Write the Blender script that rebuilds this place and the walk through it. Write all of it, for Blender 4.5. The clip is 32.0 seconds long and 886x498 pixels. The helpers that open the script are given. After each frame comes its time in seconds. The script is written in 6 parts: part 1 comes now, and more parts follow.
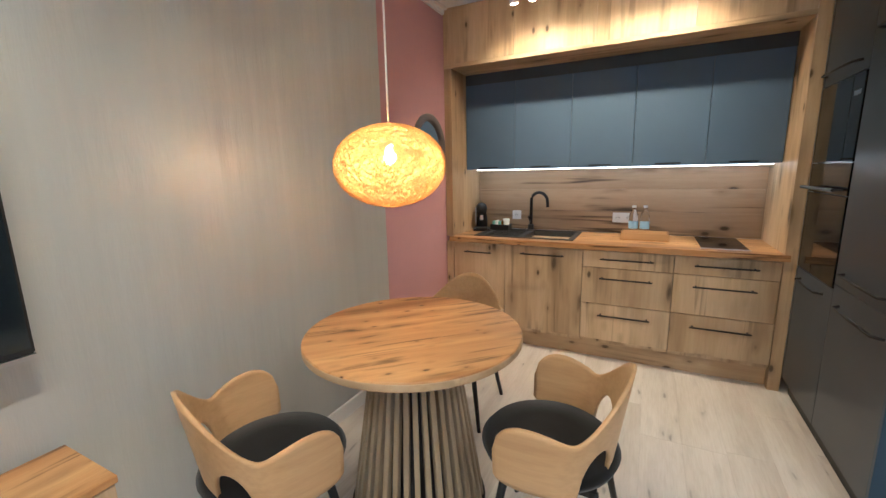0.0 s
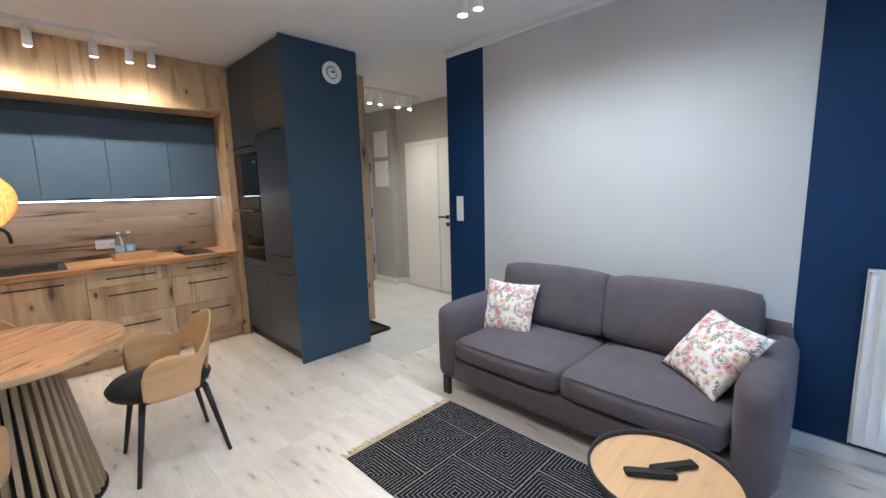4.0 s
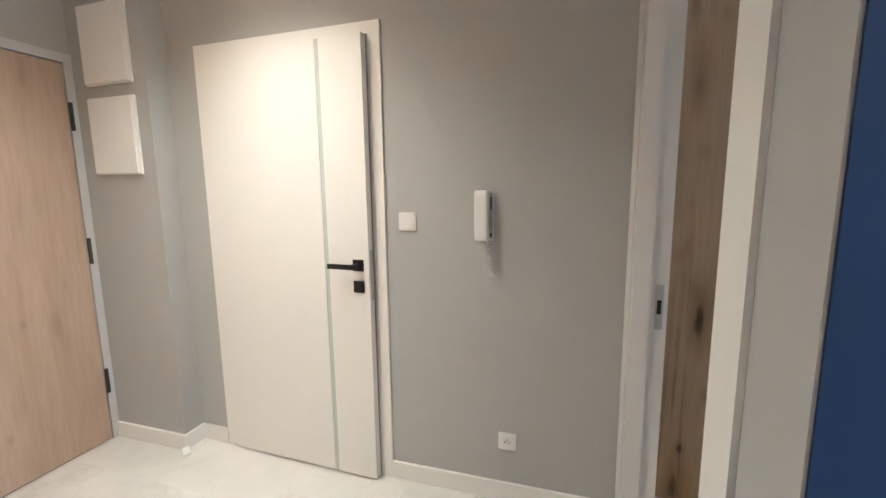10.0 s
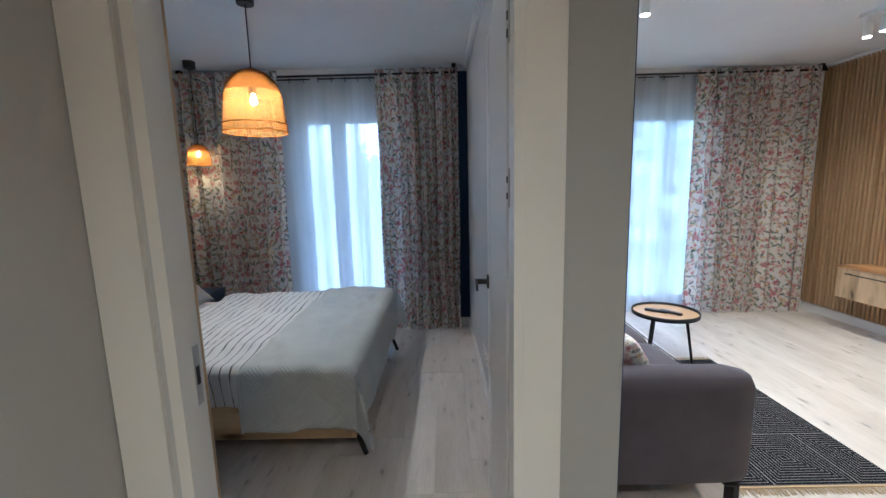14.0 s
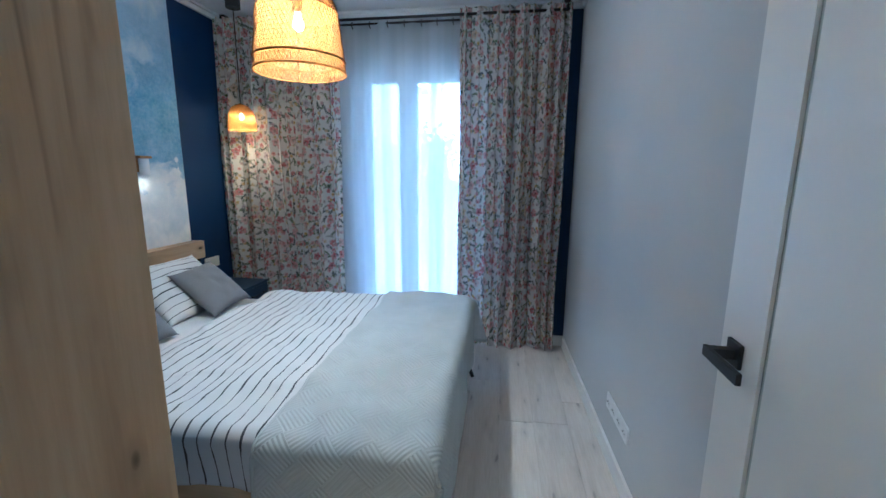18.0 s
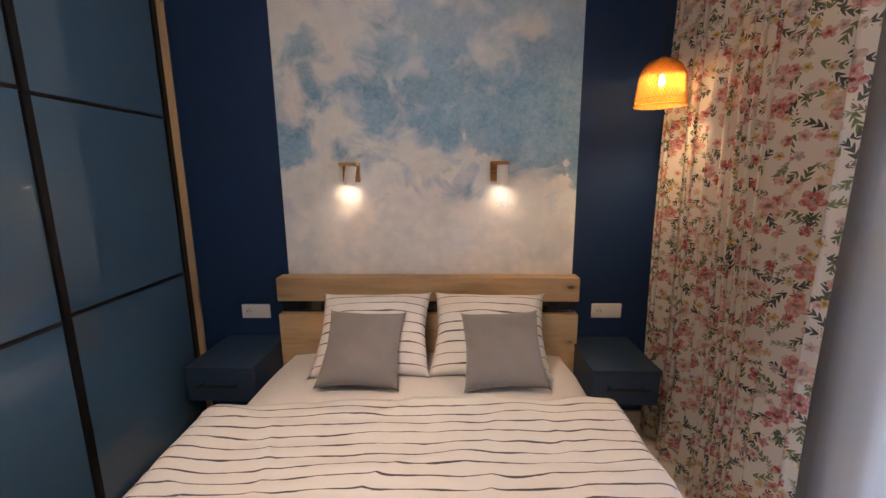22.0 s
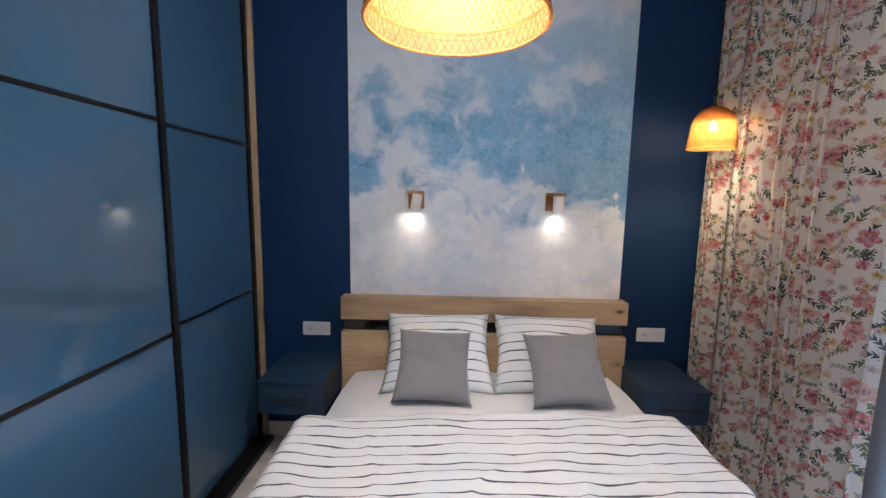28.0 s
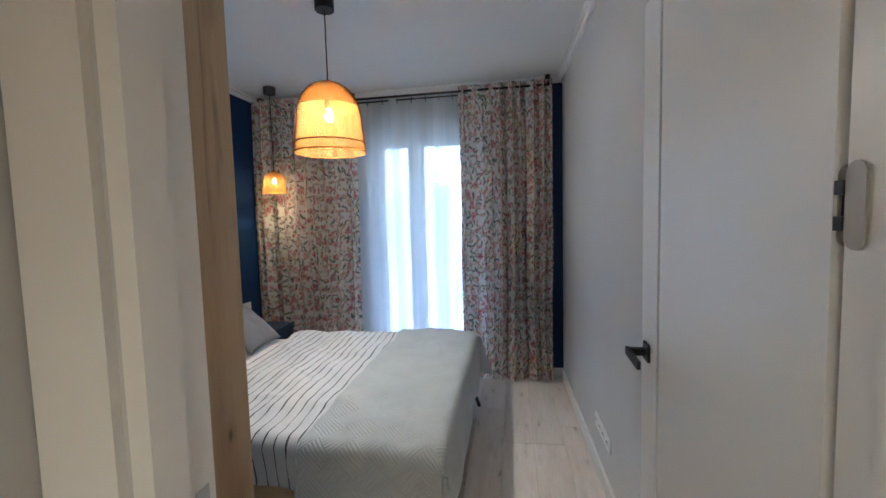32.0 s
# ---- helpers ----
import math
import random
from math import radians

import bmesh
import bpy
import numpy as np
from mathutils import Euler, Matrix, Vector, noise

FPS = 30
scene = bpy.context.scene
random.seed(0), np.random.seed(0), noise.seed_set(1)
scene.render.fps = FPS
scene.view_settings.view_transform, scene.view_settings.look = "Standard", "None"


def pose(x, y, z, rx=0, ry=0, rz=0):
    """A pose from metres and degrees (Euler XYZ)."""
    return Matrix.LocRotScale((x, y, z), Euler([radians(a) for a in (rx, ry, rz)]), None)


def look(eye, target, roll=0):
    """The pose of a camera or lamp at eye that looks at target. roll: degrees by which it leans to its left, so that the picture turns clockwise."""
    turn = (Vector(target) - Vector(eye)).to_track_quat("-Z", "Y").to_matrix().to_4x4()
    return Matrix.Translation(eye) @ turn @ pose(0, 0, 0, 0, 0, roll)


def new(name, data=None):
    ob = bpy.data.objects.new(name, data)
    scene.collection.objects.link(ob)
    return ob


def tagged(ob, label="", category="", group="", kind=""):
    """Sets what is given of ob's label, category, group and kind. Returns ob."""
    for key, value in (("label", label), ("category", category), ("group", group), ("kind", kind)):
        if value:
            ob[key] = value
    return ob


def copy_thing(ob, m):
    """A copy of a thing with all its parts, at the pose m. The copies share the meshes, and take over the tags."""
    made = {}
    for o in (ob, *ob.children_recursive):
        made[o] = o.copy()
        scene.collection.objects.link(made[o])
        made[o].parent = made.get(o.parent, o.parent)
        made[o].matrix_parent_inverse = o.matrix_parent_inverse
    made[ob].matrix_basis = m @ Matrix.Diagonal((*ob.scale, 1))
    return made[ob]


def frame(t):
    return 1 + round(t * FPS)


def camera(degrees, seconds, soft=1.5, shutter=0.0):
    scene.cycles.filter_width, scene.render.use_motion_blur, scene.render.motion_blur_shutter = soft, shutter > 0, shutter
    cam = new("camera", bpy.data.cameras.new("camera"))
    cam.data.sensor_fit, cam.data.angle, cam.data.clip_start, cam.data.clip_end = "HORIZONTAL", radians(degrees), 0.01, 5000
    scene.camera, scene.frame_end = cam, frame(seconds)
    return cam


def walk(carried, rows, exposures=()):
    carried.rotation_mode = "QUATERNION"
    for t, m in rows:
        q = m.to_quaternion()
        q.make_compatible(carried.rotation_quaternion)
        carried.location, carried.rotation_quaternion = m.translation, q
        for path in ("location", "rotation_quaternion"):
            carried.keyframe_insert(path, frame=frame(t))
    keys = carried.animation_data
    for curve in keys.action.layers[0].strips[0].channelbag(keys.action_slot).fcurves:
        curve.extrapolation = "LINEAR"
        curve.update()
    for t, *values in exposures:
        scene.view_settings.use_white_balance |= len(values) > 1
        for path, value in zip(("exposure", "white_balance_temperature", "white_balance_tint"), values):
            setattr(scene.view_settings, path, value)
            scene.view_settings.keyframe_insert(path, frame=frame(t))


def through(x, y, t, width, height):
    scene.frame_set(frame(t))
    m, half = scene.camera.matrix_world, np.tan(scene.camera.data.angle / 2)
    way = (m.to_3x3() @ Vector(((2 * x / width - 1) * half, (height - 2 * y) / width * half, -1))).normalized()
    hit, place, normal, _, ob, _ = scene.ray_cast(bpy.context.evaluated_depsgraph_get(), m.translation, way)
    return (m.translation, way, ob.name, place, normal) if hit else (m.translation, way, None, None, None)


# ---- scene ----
cam = camera(95.0, 32.0)
PATH = [
    (0, (0.337, 0.144, 1.395), (-0.555, 1.895, 1.024), -1.2),
    (0.5, (0.356, -0.026, 1.397), (-0.065, 1.899, 1.055), -1.3),
    (1, (0.319, -0.228, 1.415), (0.325, 1.747, 1.097), -1.3),
    (1.5, (0.193, -0.441, 1.4), (0.52, 1.507, 1.088), -1.5),
    (2, (0.074, -0.67, 1.403), (0.705, 1.201, 1.09), -1.6),
    (2.5, (-0.047, -0.888, 1.404), (0.892, 0.85, 1.093), -1.6),
    (3, (-0.203, -1.002, 1.406), (1.011, 0.559, 1.111), -1.5),
    (3.5, (-0.331, -1.094, 1.421), (1.081, 0.293, 1.134), -1.5),
    (5.5, (-0.204, -0.954, 1.392), (1.121, 0.509, 1.073), -0.9),
    (6, (-0.009, -0.695, 1.386), (1.158, 0.894, 1.046), -1.0),
    (6.5, (0.249, -0.425, 1.397), (1.265, 1.262, 1.047), -1.2),
    (7, (0.455, -0.076, 1.39), (1.562, 1.559, 1.071), -0.5),
    (7.5, (0.683, 0.27, 1.388), (1.922, 1.809, 1.079), -0.5),
    (8, (0.921, 0.627, 1.403), (2.316, 2.027, 1.097), -0.6),
    (8.5, (1.195, 1.0, 1.408), (2.723, 2.255, 1.108), -0.6),
    (9, (1.511, 1.28, 1.398), (3.14, 2.403, 1.104), -0.6),
    (9.5, (1.778, 1.539, 1.395), (3.543, 2.432, 1.101), -0.6),
    (10, (1.986, 1.772, 1.385), (3.879, 2.353, 1.105), -0.7),
    (10.5, (2.225, 1.861, 1.402), (4.191, 2.068, 1.098), -1.0),
    (11, (2.433, 1.889, 1.442), (4.378, 1.608, 1.075), -0.3),
    (11.5, (2.589, 1.911, 1.444), (4.388, 1.116, 1.082), -0.3),
    (12, (2.715, 1.9, 1.423), (4.245, 0.656, 1.086), -1.5),
    (12.5, (2.795, 1.842, 1.403), (3.93, 0.226, 1.085), -1.3),
    (13, (2.829, 1.908, 1.403), (3.555, 0.069, 1.105), -2.0),
    (13.5, (2.88, 2.154, 1.429), (3.191, 0.201, 1.132), -1.9),
    (14, (2.852, 2.448, 1.442), (2.872, 0.47, 1.148), -1.4),
    (14.5, (2.875, 2.715, 1.467), (2.708, 0.743, 1.182), -1.0),
    (16.5, (2.928, 2.538, 1.437), (2.907, 0.562, 1.128), 0.1),
    (17, (3.017, 2.222, 1.387), (3.095, 0.248, 1.073), 0.3),
    (17.5, (3.124, 1.903, 1.401), (3.295, -0.059, 1.052), 0.3),
    (18, (3.164, 1.57, 1.395), (3.441, -0.377, 1.033), 0.4),
    (18.5, (3.226, 1.249, 1.409), (3.625, -0.671, 1.016), 0.3),
    (19, (3.318, 0.959, 1.413), (3.881, -0.916, 1.005), 0.4),
    (19.5, (3.304, 0.692, 1.432), (4.098, -1.096, 1.017), 0.4),
    (20, (3.289, 0.456, 1.418), (4.375, -1.17, 0.996), 0.4),
    (20.5, (3.26, 0.172, 1.416), (4.691, -1.164, 1.007), 0.1),
    (21, (3.189, -0.086, 1.426), (4.899, -1.039, 1.017), -0.1),
    (21.5, (3.209, -0.318, 1.441), (5.11, -0.788, 1.032), -0.1),
    (22, (3.292, -0.506, 1.441), (5.256, -0.44, 1.071), -0.5),
    (22.5, (3.316, -0.692, 1.464), (5.203, -0.127, 1.117), -0.5),
    (23, (3.282, -0.841, 1.46), (5.026, 0.09, 1.159), -0.4),
    (23.5, (3.157, -1.007, 1.474), (4.784, 0.123, 1.193), -0.1),
    (24, (3.034, -1.158, 1.513), (4.568, 0.102, 1.267), -0.0),
    (24.5, (2.955, -1.256, 1.527), (4.453, 0.047, 1.283), -0.1),
    (26.5, (3.02, -1.028, 1.503), (4.698, 0.021, 1.213), 0.4),
    (27, (3.118, -0.785, 1.484), (4.931, 0.005, 1.182), 1.1),
    (27.5, (3.131, -0.477, 1.469), (5.059, -0.026, 1.182), 1.3),
    (28, (3.145, -0.156, 1.464), (5.128, -0.118, 1.209), 1.0),
    (28.5, (3.283, 0.14, 1.443), (5.211, -0.332, 1.195), 0.5),
    (29, (3.396, 0.425, 1.431), (5.139, -0.523, 1.184), -0.1),
    (29.5, (3.374, 0.679, 1.437), (4.861, -0.64, 1.214), -0.8),
    (30, (3.233, 0.921, 1.443), (4.455, -0.648, 1.232), -1.7),
    (30.5, (3.206, 1.236, 1.448), (4.133, -0.525, 1.256), -1.8),
    (31, (3.167, 1.525, 1.454), (3.866, -0.34, 1.28), -2.1),
    (31.5, (3.082, 1.736, 1.405), (3.547, -0.207, 1.297), -0.8),
    (32, (3.06, 1.951, 1.436), (3.396, -0.015, 1.292), -1.5),
]
walk(cam, [(t, look(eye, target, roll)) for t, eye, target, roll in PATH], [(0, 3.25, 4850, 5), (1, 3.32, 4500, 6), (2, 3.30, 4450, 7), (3, 3.30, 4500, 7), (7, 3.25, 4750, 8), (8, 3.46, 4700, 8), (9, 3.77, 4850, 8), (10, 3.98, 4800, 9), (11, 3.83, 4550, 6), (12, 3.89, 4800, 6), (13, 3.64, 4600, 6), (15, 3.17, 4550, 6), (17, 3.46, 4420, 9), (18, 3.81, 4110, 1), (19, 3.67, 4750, 3), (20, 3.47, 5150, 4), (21, 3.42, 5850, 7), (22, 3.72, 6400, 23), (23, 3.94, 5150, 15), (24, 3.87, 4720, 9), (28, 4.08, 4950, 13), (30, 3.66, 5000, 7), (31, 3.57, 4800, 7), (32, 3.67, 4850, 7)])

# ---- light ----
world = bpy.data.worlds.new("world")
scene.world = world
world.use_nodes = True
_wn = world.node_tree.nodes
_sky = _wn.new("ShaderNodeTexSky")
_sky.sky_type, _sky.sun_disc = "NISHITA", False
_sky.sun_elevation, _sky.sun_rotation = radians(57), radians(200)
world.node_tree.links.new(_sky.outputs["Color"], _wn["Background"].inputs["Color"])
_wn["Background"].inputs["Strength"].default_value = 0.14


def lamp(name, kind, m, energy, color=(1, 1, 1), **settings):
    data = bpy.data.lights.new(name, kind)
    data.energy, data.color = energy, color
    for key, value in settings.items():
        if key == "size":
            data.shadow_soft_size = value
        elif key == "angle":
            data.angle = value
        elif key == "spot":
            data.spot_size, data.spot_blend = value
        elif key == "area":
            data.shape, data.size, data.size_y = "RECTANGLE", value[0], value[1]
    ob = new(name, data)
    ob.matrix_world = m
    return ob


SUN_FROM = Vector((-0.22, -0.60, 1.0))
lamp("sun", "SUN", look(SUN_FROM * 50, (0, 0, 0)), 2.2, (1, 0.93, 0.82), angle=radians(0.5))
# added fill lamps in the window openings, standing in for sky light
lamp("window_sky", "AREA", look((3.87, -1.905, 1.15), (3.87, 0, 1.15)), 1.9, (0.86, 0.92, 1.0), area=(0.98, 2.1))
lamp("window_sky", "AREA", look((1.05, -2.235, 1.15), (1.05, 0, 1.15)), 2.4, (0.86, 0.93, 1.0), area=(2.2, 2.1))
SOFT_WARM = (1.0, 0.84, 0.64)
HALL_WARM = (1.0, 0.79, 0.51)
KITCHEN_WARM = (1.0, 0.70, 0.38)

# ---- materials ----
MATS = {}


class Nodes:
    """A small helper to wire the nodes of one material."""

    def __init__(self, name):
        self.m = bpy.data.materials.new(name)
        self.m.use_nodes = True
        self.t = self.m.node_tree
        self.b = self.t.nodes["Principled BSDF"]
        self.out = self.t.nodes["Material Output"]

    def n(self, kind, **sets):
        node = self.t.nodes.new(kind)
        for key, value in sets.items():
            node.inputs[key.replace("_", " ")].default_value = value
        return node

    def l(self, a, b):
        self.t.links.new(a, b)

    def coords(self, scale=(1, 1, 1), random_shift=6.0):
        tc = self.t.nodes.new("ShaderNodeTexCoord")
        mp = self.t.nodes.new("ShaderNodeMapping")
        mp.inputs["Scale"].default_value = scale
        self.l(tc.outputs["Object"], mp.inputs["Vector"])
        if random_shift:
            oi = self.t.nodes.new("ShaderNodeObjectInfo")
            mul = self.t.nodes.new("ShaderNodeMath")
            mul.operation = "MULTIPLY"
            mul.inputs[1].default_value = random_shift
            self.l(oi.outputs["Random"], mul.inputs[0])
            self.l(mul.outputs[0], mp.inputs["Location"])
        return mp.outputs["Vector"]

    def noise(self, vec, scale, detail=4.0, rough=0.55, distort=0.0):
        t = self.n("ShaderNodeTexNoise", Scale=scale, Detail=detail, Roughness=rough, Distortion=distort)
        self.l(vec, t.inputs["Vector"])
        return t.outputs["Fac"]

    def ramp(self, fac, stops):
        r = self.t.nodes.new("ShaderNodeValToRGB")
        els = r.color_ramp.elements
        while len(els) < len(stops):
            els.new(0.5)
        for e, (p, c) in zip(els, stops):
            e.position = p
            e.color = (*c, 1) if len(c) == 3 else c
        self.l(fac, r.inputs["Fac"])
        return r.outputs["Color"]

    def mix(self, fac, a, b, how="MIX"):
        m = self.t.nodes.new("ShaderNodeMix")
        m.data_type, m.blend_type = "RGBA", how
        for sock, v in ((m.inputs[0], fac), (m.inputs[6], a), (m.inputs[7], b)):
            if hasattr(v, "is_output"):
                self.l(v, sock)
            elif isinstance(v, (int, float)):
                sock.default_value = v
            else:
                sock.default_value = (*v, 1)
        return m.outputs[2]

    def math(self, op, a, b=0.5):
        m = self.t.nodes.new("ShaderNodeMath")
        m.operation = op
        for sock, v in ((m.inputs[0], a), (m.inputs[1], b)):
            if hasattr(v, "is_output"):
                self.l(v, sock)
            else:
                sock.default_value = v
        return m.outputs[0]

    def bump(self, height, strength=0.2, dist=0.01):
        b = self.n("ShaderNodeBump", Strength=strength, Distance=dist)
        self.l(height, b.inputs["Height"])
        self.l(b.outputs["Normal"], self.b.inputs["Normal"])

    def set(self, color=None, rough=None, metal=None, spec=None):
        for key, v in (("Base Color", color), ("Roughness", rough), ("Metallic", metal), ("Specular IOR Level", spec)):
            if v is None:
                continue
            if hasattr(v, "is_output"):
                self.l(v, self.b.inputs[key])
            else:
                self.b.inputs[key].default_value = (*v, 1) if isinstance(v, tuple) else v
        return self


def paint(name, color, rough=0.6, var=0.06, fine=220.0, bump=0.08, spec=0.4, metal=0.0):
    """A painted or plastic surface with faint unevenness at two scales."""
    k = Nodes(name)
    v = k.coords(random_shift=3.0)
    a = k.noise(v, 2.2, 3)
    b = k.noise(v, fine, 2)
    dark = tuple(c * (1 - var * 2) for c in color)
    col = k.ramp(a, [(0.3, dark), (0.7, color)])
    k.set(color=col, rough=rough, metal=metal, spec=spec)
    k.bump(b, bump, 0.002)
    MATS[name] = k.m
    return k.m


def wood(name, axis, light, mid, dark, rough=0.5, knots=0.85, grain=1.0, size=1.0, cracks=0.45, dots_amount=1.0):
    """Oak: long soft grain along one axis, smudged dark knots with a halo, and thin broken cracks."""
    k = Nodes(name)

    def along(f):
        s = [1.0, 1.0, 1.0]
        s[axis] = f
        return k.coords(tuple(s), 9.0)

    v, v2, v3 = along(0.07), along(0.28), along(0.035)
    broad = k.noise(v, 4.0 * grain, 4, 0.55, 0.5)
    fine = k.noise(v, 60.0 * grain, 5, 0.65)
    col = k.ramp(broad, [(0.28, dark), (0.46, mid), (0.66, light)])
    shade = k.ramp(fine, [(0.3, (0.84, 0.815, 0.78)), (0.6, (1, 1, 1))])
    col = k.mix(0.7, col, shade, "MULTIPLY")
    patch = k.noise(v2, 1.3 * grain, 2)
    col = k.mix(0.8, col, k.ramp(patch, [(0.32, (0.80, 0.78, 0.75)), (0.62, (1, 1, 1))]), "MULTIPLY")
    wob = k.n("ShaderNodeTexNoise", Scale=9.0 * grain, Detail=3.0)
    k.l(v2, wob.inputs["Vector"])
    add = k.t.nodes.new("ShaderNodeVectorMath")
    add.operation = "MULTIPLY_ADD"
    k.l(wob.outputs["Color"], add.inputs[0])
    add.inputs[1].default_value = (0.05, 0.05, 0.05)
    k.l(v2, add.inputs[2])
    vor = k.n("ShaderNodeTexVoronoi", Scale=6.0 * grain / size, Randomness=1.0)
    k.l(add.outputs[0], vor.inputs["Vector"])
    halo = k.ramp(vor.outputs["Distance"], [(0.08, (1, 1, 1)), (0.40, (0, 0, 0))])
    core = k.ramp(vor.outputs["Distance"], [(0.06, (1, 1, 1)), (0.15, (0, 0, 0))])
    veil = k.ramp(k.noise(v2, 5.0 * grain, 3), [(0.50, (0, 0, 0)), (0.62, (1, 1, 1))])
    thin = k.ramp(k.math("ABSOLUTE", k.math("SUBTRACT", k.noise(v3, 11.0 * grain, 3, 0.5, 0.4), 0.5), 0), [(0.010, (1, 1, 1)), (0.055, (0, 0, 0))])
    crack = k.math("MULTIPLY", k.math("MULTIPLY", thin, veil), cracks)
    col = k.mix(k.math("MULTIPLY", halo, knots * 0.7), col, tuple(c * 0.55 for c in dark))
    vs = k.n("ShaderNodeTexVoronoi", Scale=8.0 * grain / size, Randomness=1.0)
    k.l(along(0.5), vs.inputs["Vector"])
    dots = k.ramp(vs.outputs["Distance"], [(0.06, (1, 1, 1)), (0.12, (0, 0, 0))])
    ring = k.ramp(vs.outputs["Distance"], [(0.10, (1, 1, 1)), (0.26, (0, 0, 0))])
    col = k.mix(k.math("MULTIPLY", ring, knots * 0.45 * dots_amount), col, tuple(c * 0.6 for c in dark))
    both = k.mix(1.0, k.mix(1.0, core, crack, "ADD"), k.math("MULTIPLY", dots, dots_amount), "ADD")
    col = k.mix(k.math("MULTIPLY", both, min(1.0, knots * 1.3)), col, tuple(c * 0.25 for c in dark))
    k.set(color=col, rough=rough, spec=0.35)
    k.bump(fine, 0.10, 0.002)
    MATS[name] = k.m
    return k.m


OAK = ((0.67, 0.50, 0.31), (0.58, 0.42, 0.245), (0.41, 0.275, 0.15))
oak_x = wood("oak_x", 0, *OAK)
oak_y = wood("oak_y", 1, *OAK)
oak_z = wood("oak_z", 2, *OAK)
honey_x = wood("honey_x", 0, (0.64, 0.385, 0.165), (0.47, 0.25, 0.095), (0.27, 0.125, 0.042), 0.42, 0.7, 1.9, cracks=1.0)
honey_y = wood("honey_y", 1, (0.62, 0.37, 0.16), (0.50, 0.26, 0.095), (0.33, 0.155, 0.05), 0.42, 0.7, 1.9, cracks=1.0)
ply = wood("ply", 0, (0.66, 0.44, 0.23), (0.60, 0.385, 0.19), (0.52, 0.32, 0.15), 0.42, 0.05)
plank_mat = wood("plank", 1, (0.80, 0.745, 0.69), (0.755, 0.70, 0.645), (0.69, 0.625, 0.57), 0.40, 0.42, 2.0, 0.9, 0.0, 0.0)
pale_door = wood("pale_door", 2, (0.57, 0.45, 0.36), (0.51, 0.39, 0.305), (0.43, 0.32, 0.245), 0.5, 0.12)
white_wall = paint("white_wall", (0.80, 0.80, 0.80), 0.85, 0.02)
grey_wall = paint("grey_wall", (0.44, 0.44, 0.435), 0.8, 0.02)
pale_grey = paint("pale_grey", (0.57, 0.575, 0.585), 0.8, 0.02)
paper_grey = paint("paper_grey", (0.46, 0.46, 0.445), 0.42, 0.05)
pink_wall = paint("pink_wall", (0.56, 0.30, 0.31), 0.8, 0.03)
navy_wall = paint("navy_wall", (0.008, 0.034, 0.112), 0.7, 0.05, spec=0.35)
ceiling_paint = paint("ceiling_paint", (0.80, 0.80, 0.80), 0.9, 0.02)
white_gloss = paint("white_gloss", (0.80, 0.79, 0.77), 0.35, 0.01, bump=0.02)
white_plastic = paint("white_plastic", (0.82, 0.82, 0.82), 0.3, 0.01, bump=0.0)
blue_front = paint("blue_front", (0.032, 0.064, 0.108), 0.38, 0.04, bump=0.03)
dark_front = paint("dark_front", (0.050, 0.062, 0.080), 0.35, 0.04, bump=0.03)
black_matt = paint("black_matt", (0.012, 0.012, 0.013), 0.45, 0.02)
black_steel = paint("black_steel", (0.02, 0.02, 0.022), 0.35, 0.02, metal=0.6)
steel = paint("steel", (0.55, 0.55, 0.55), 0.28, 0.02, metal=1.0, bump=0.01)


def stripes_mat(name, base, line, spacing, axis, width=0.09, rough=0.85):
    """Cotton with thin, slightly uneven printed lines across one axis of the cloth's own map."""
    k = Nodes(name)
    tc = k.t.nodes.new("ShaderNodeTexCoord")
    sep = k.t.nodes.new("ShaderNodeSeparateXYZ")
    k.l(tc.outputs["UV"], sep.inputs[0])
    wob = k.noise(tc.outputs["UV"], 5.0, 3)
    pos = k.math("ADD", k.math("MULTIPLY", sep.outputs[axis], 1 / spacing), k.math("MULTIPLY", wob, 0.35))
    fr = k.math("FRACT", pos, 0)
    brush = k.ramp(k.noise(tc.outputs["UV"], 7.0, 3), [(0.34, (0.35,) * 3), (0.50, (0.9,) * 3), (0.66, (1.7,) * 3)])
    line_m = k.math("LESS_THAN", fr, k.math("MULTIPLY", brush, width))
    gap = k.math("GREATER_THAN", k.noise(tc.outputs["UV"], 9.0, 2), 0.22)
    n = k.noise(tc.outputs["UV"], 3.0, 4)
    b2 = k.ramp(n, [(0.3, tuple(c * 0.94 for c in base)), (0.7, base)])
    col = k.mix(k.math("MULTIPLY", k.math("MULTIPLY", line_m, gap), 0.9), b2, line)
    k.set(color=col, rough=rough, spec=0.2)
    k.bump(k.noise(tc.outputs["UV"], 420.0, 2), 0.15, 0.001)
    MATS[name] = k.m
    return k.m


def fabric(name, color, rough=0.95, var=0.1, weave=520.0, bump=0.25, sheen=0.2, uv=False):
    k = Nodes(name)
    if uv:
        v = k.t.nodes.new("ShaderNodeTexCoord").outputs["UV"]
    else:
        v = k.coords(random_shift=3.0)
    a = k.noise(v, 6.0, 4)
    w = k.noise(v, weave, 2)
    col = k.ramp(a, [(0.25, tuple(c * (1 - var) for c in color)), (0.75, tuple(min(1, c * (1 + var)) for c in color))])
    col = k.mix(0.3, col, k.ramp(w, [(0.3, tuple(c * 0.55 for c in color)), (0.7, tuple(min(1, c * 1.35) for c in color))]))
    k.set(color=col, rough=rough, spec=0.15)
    k.b.inputs["Sheen Weight"].default_value = sheen
    k.bump(w, bump, 0.002)
    MATS[name] = k.m
    return k.m


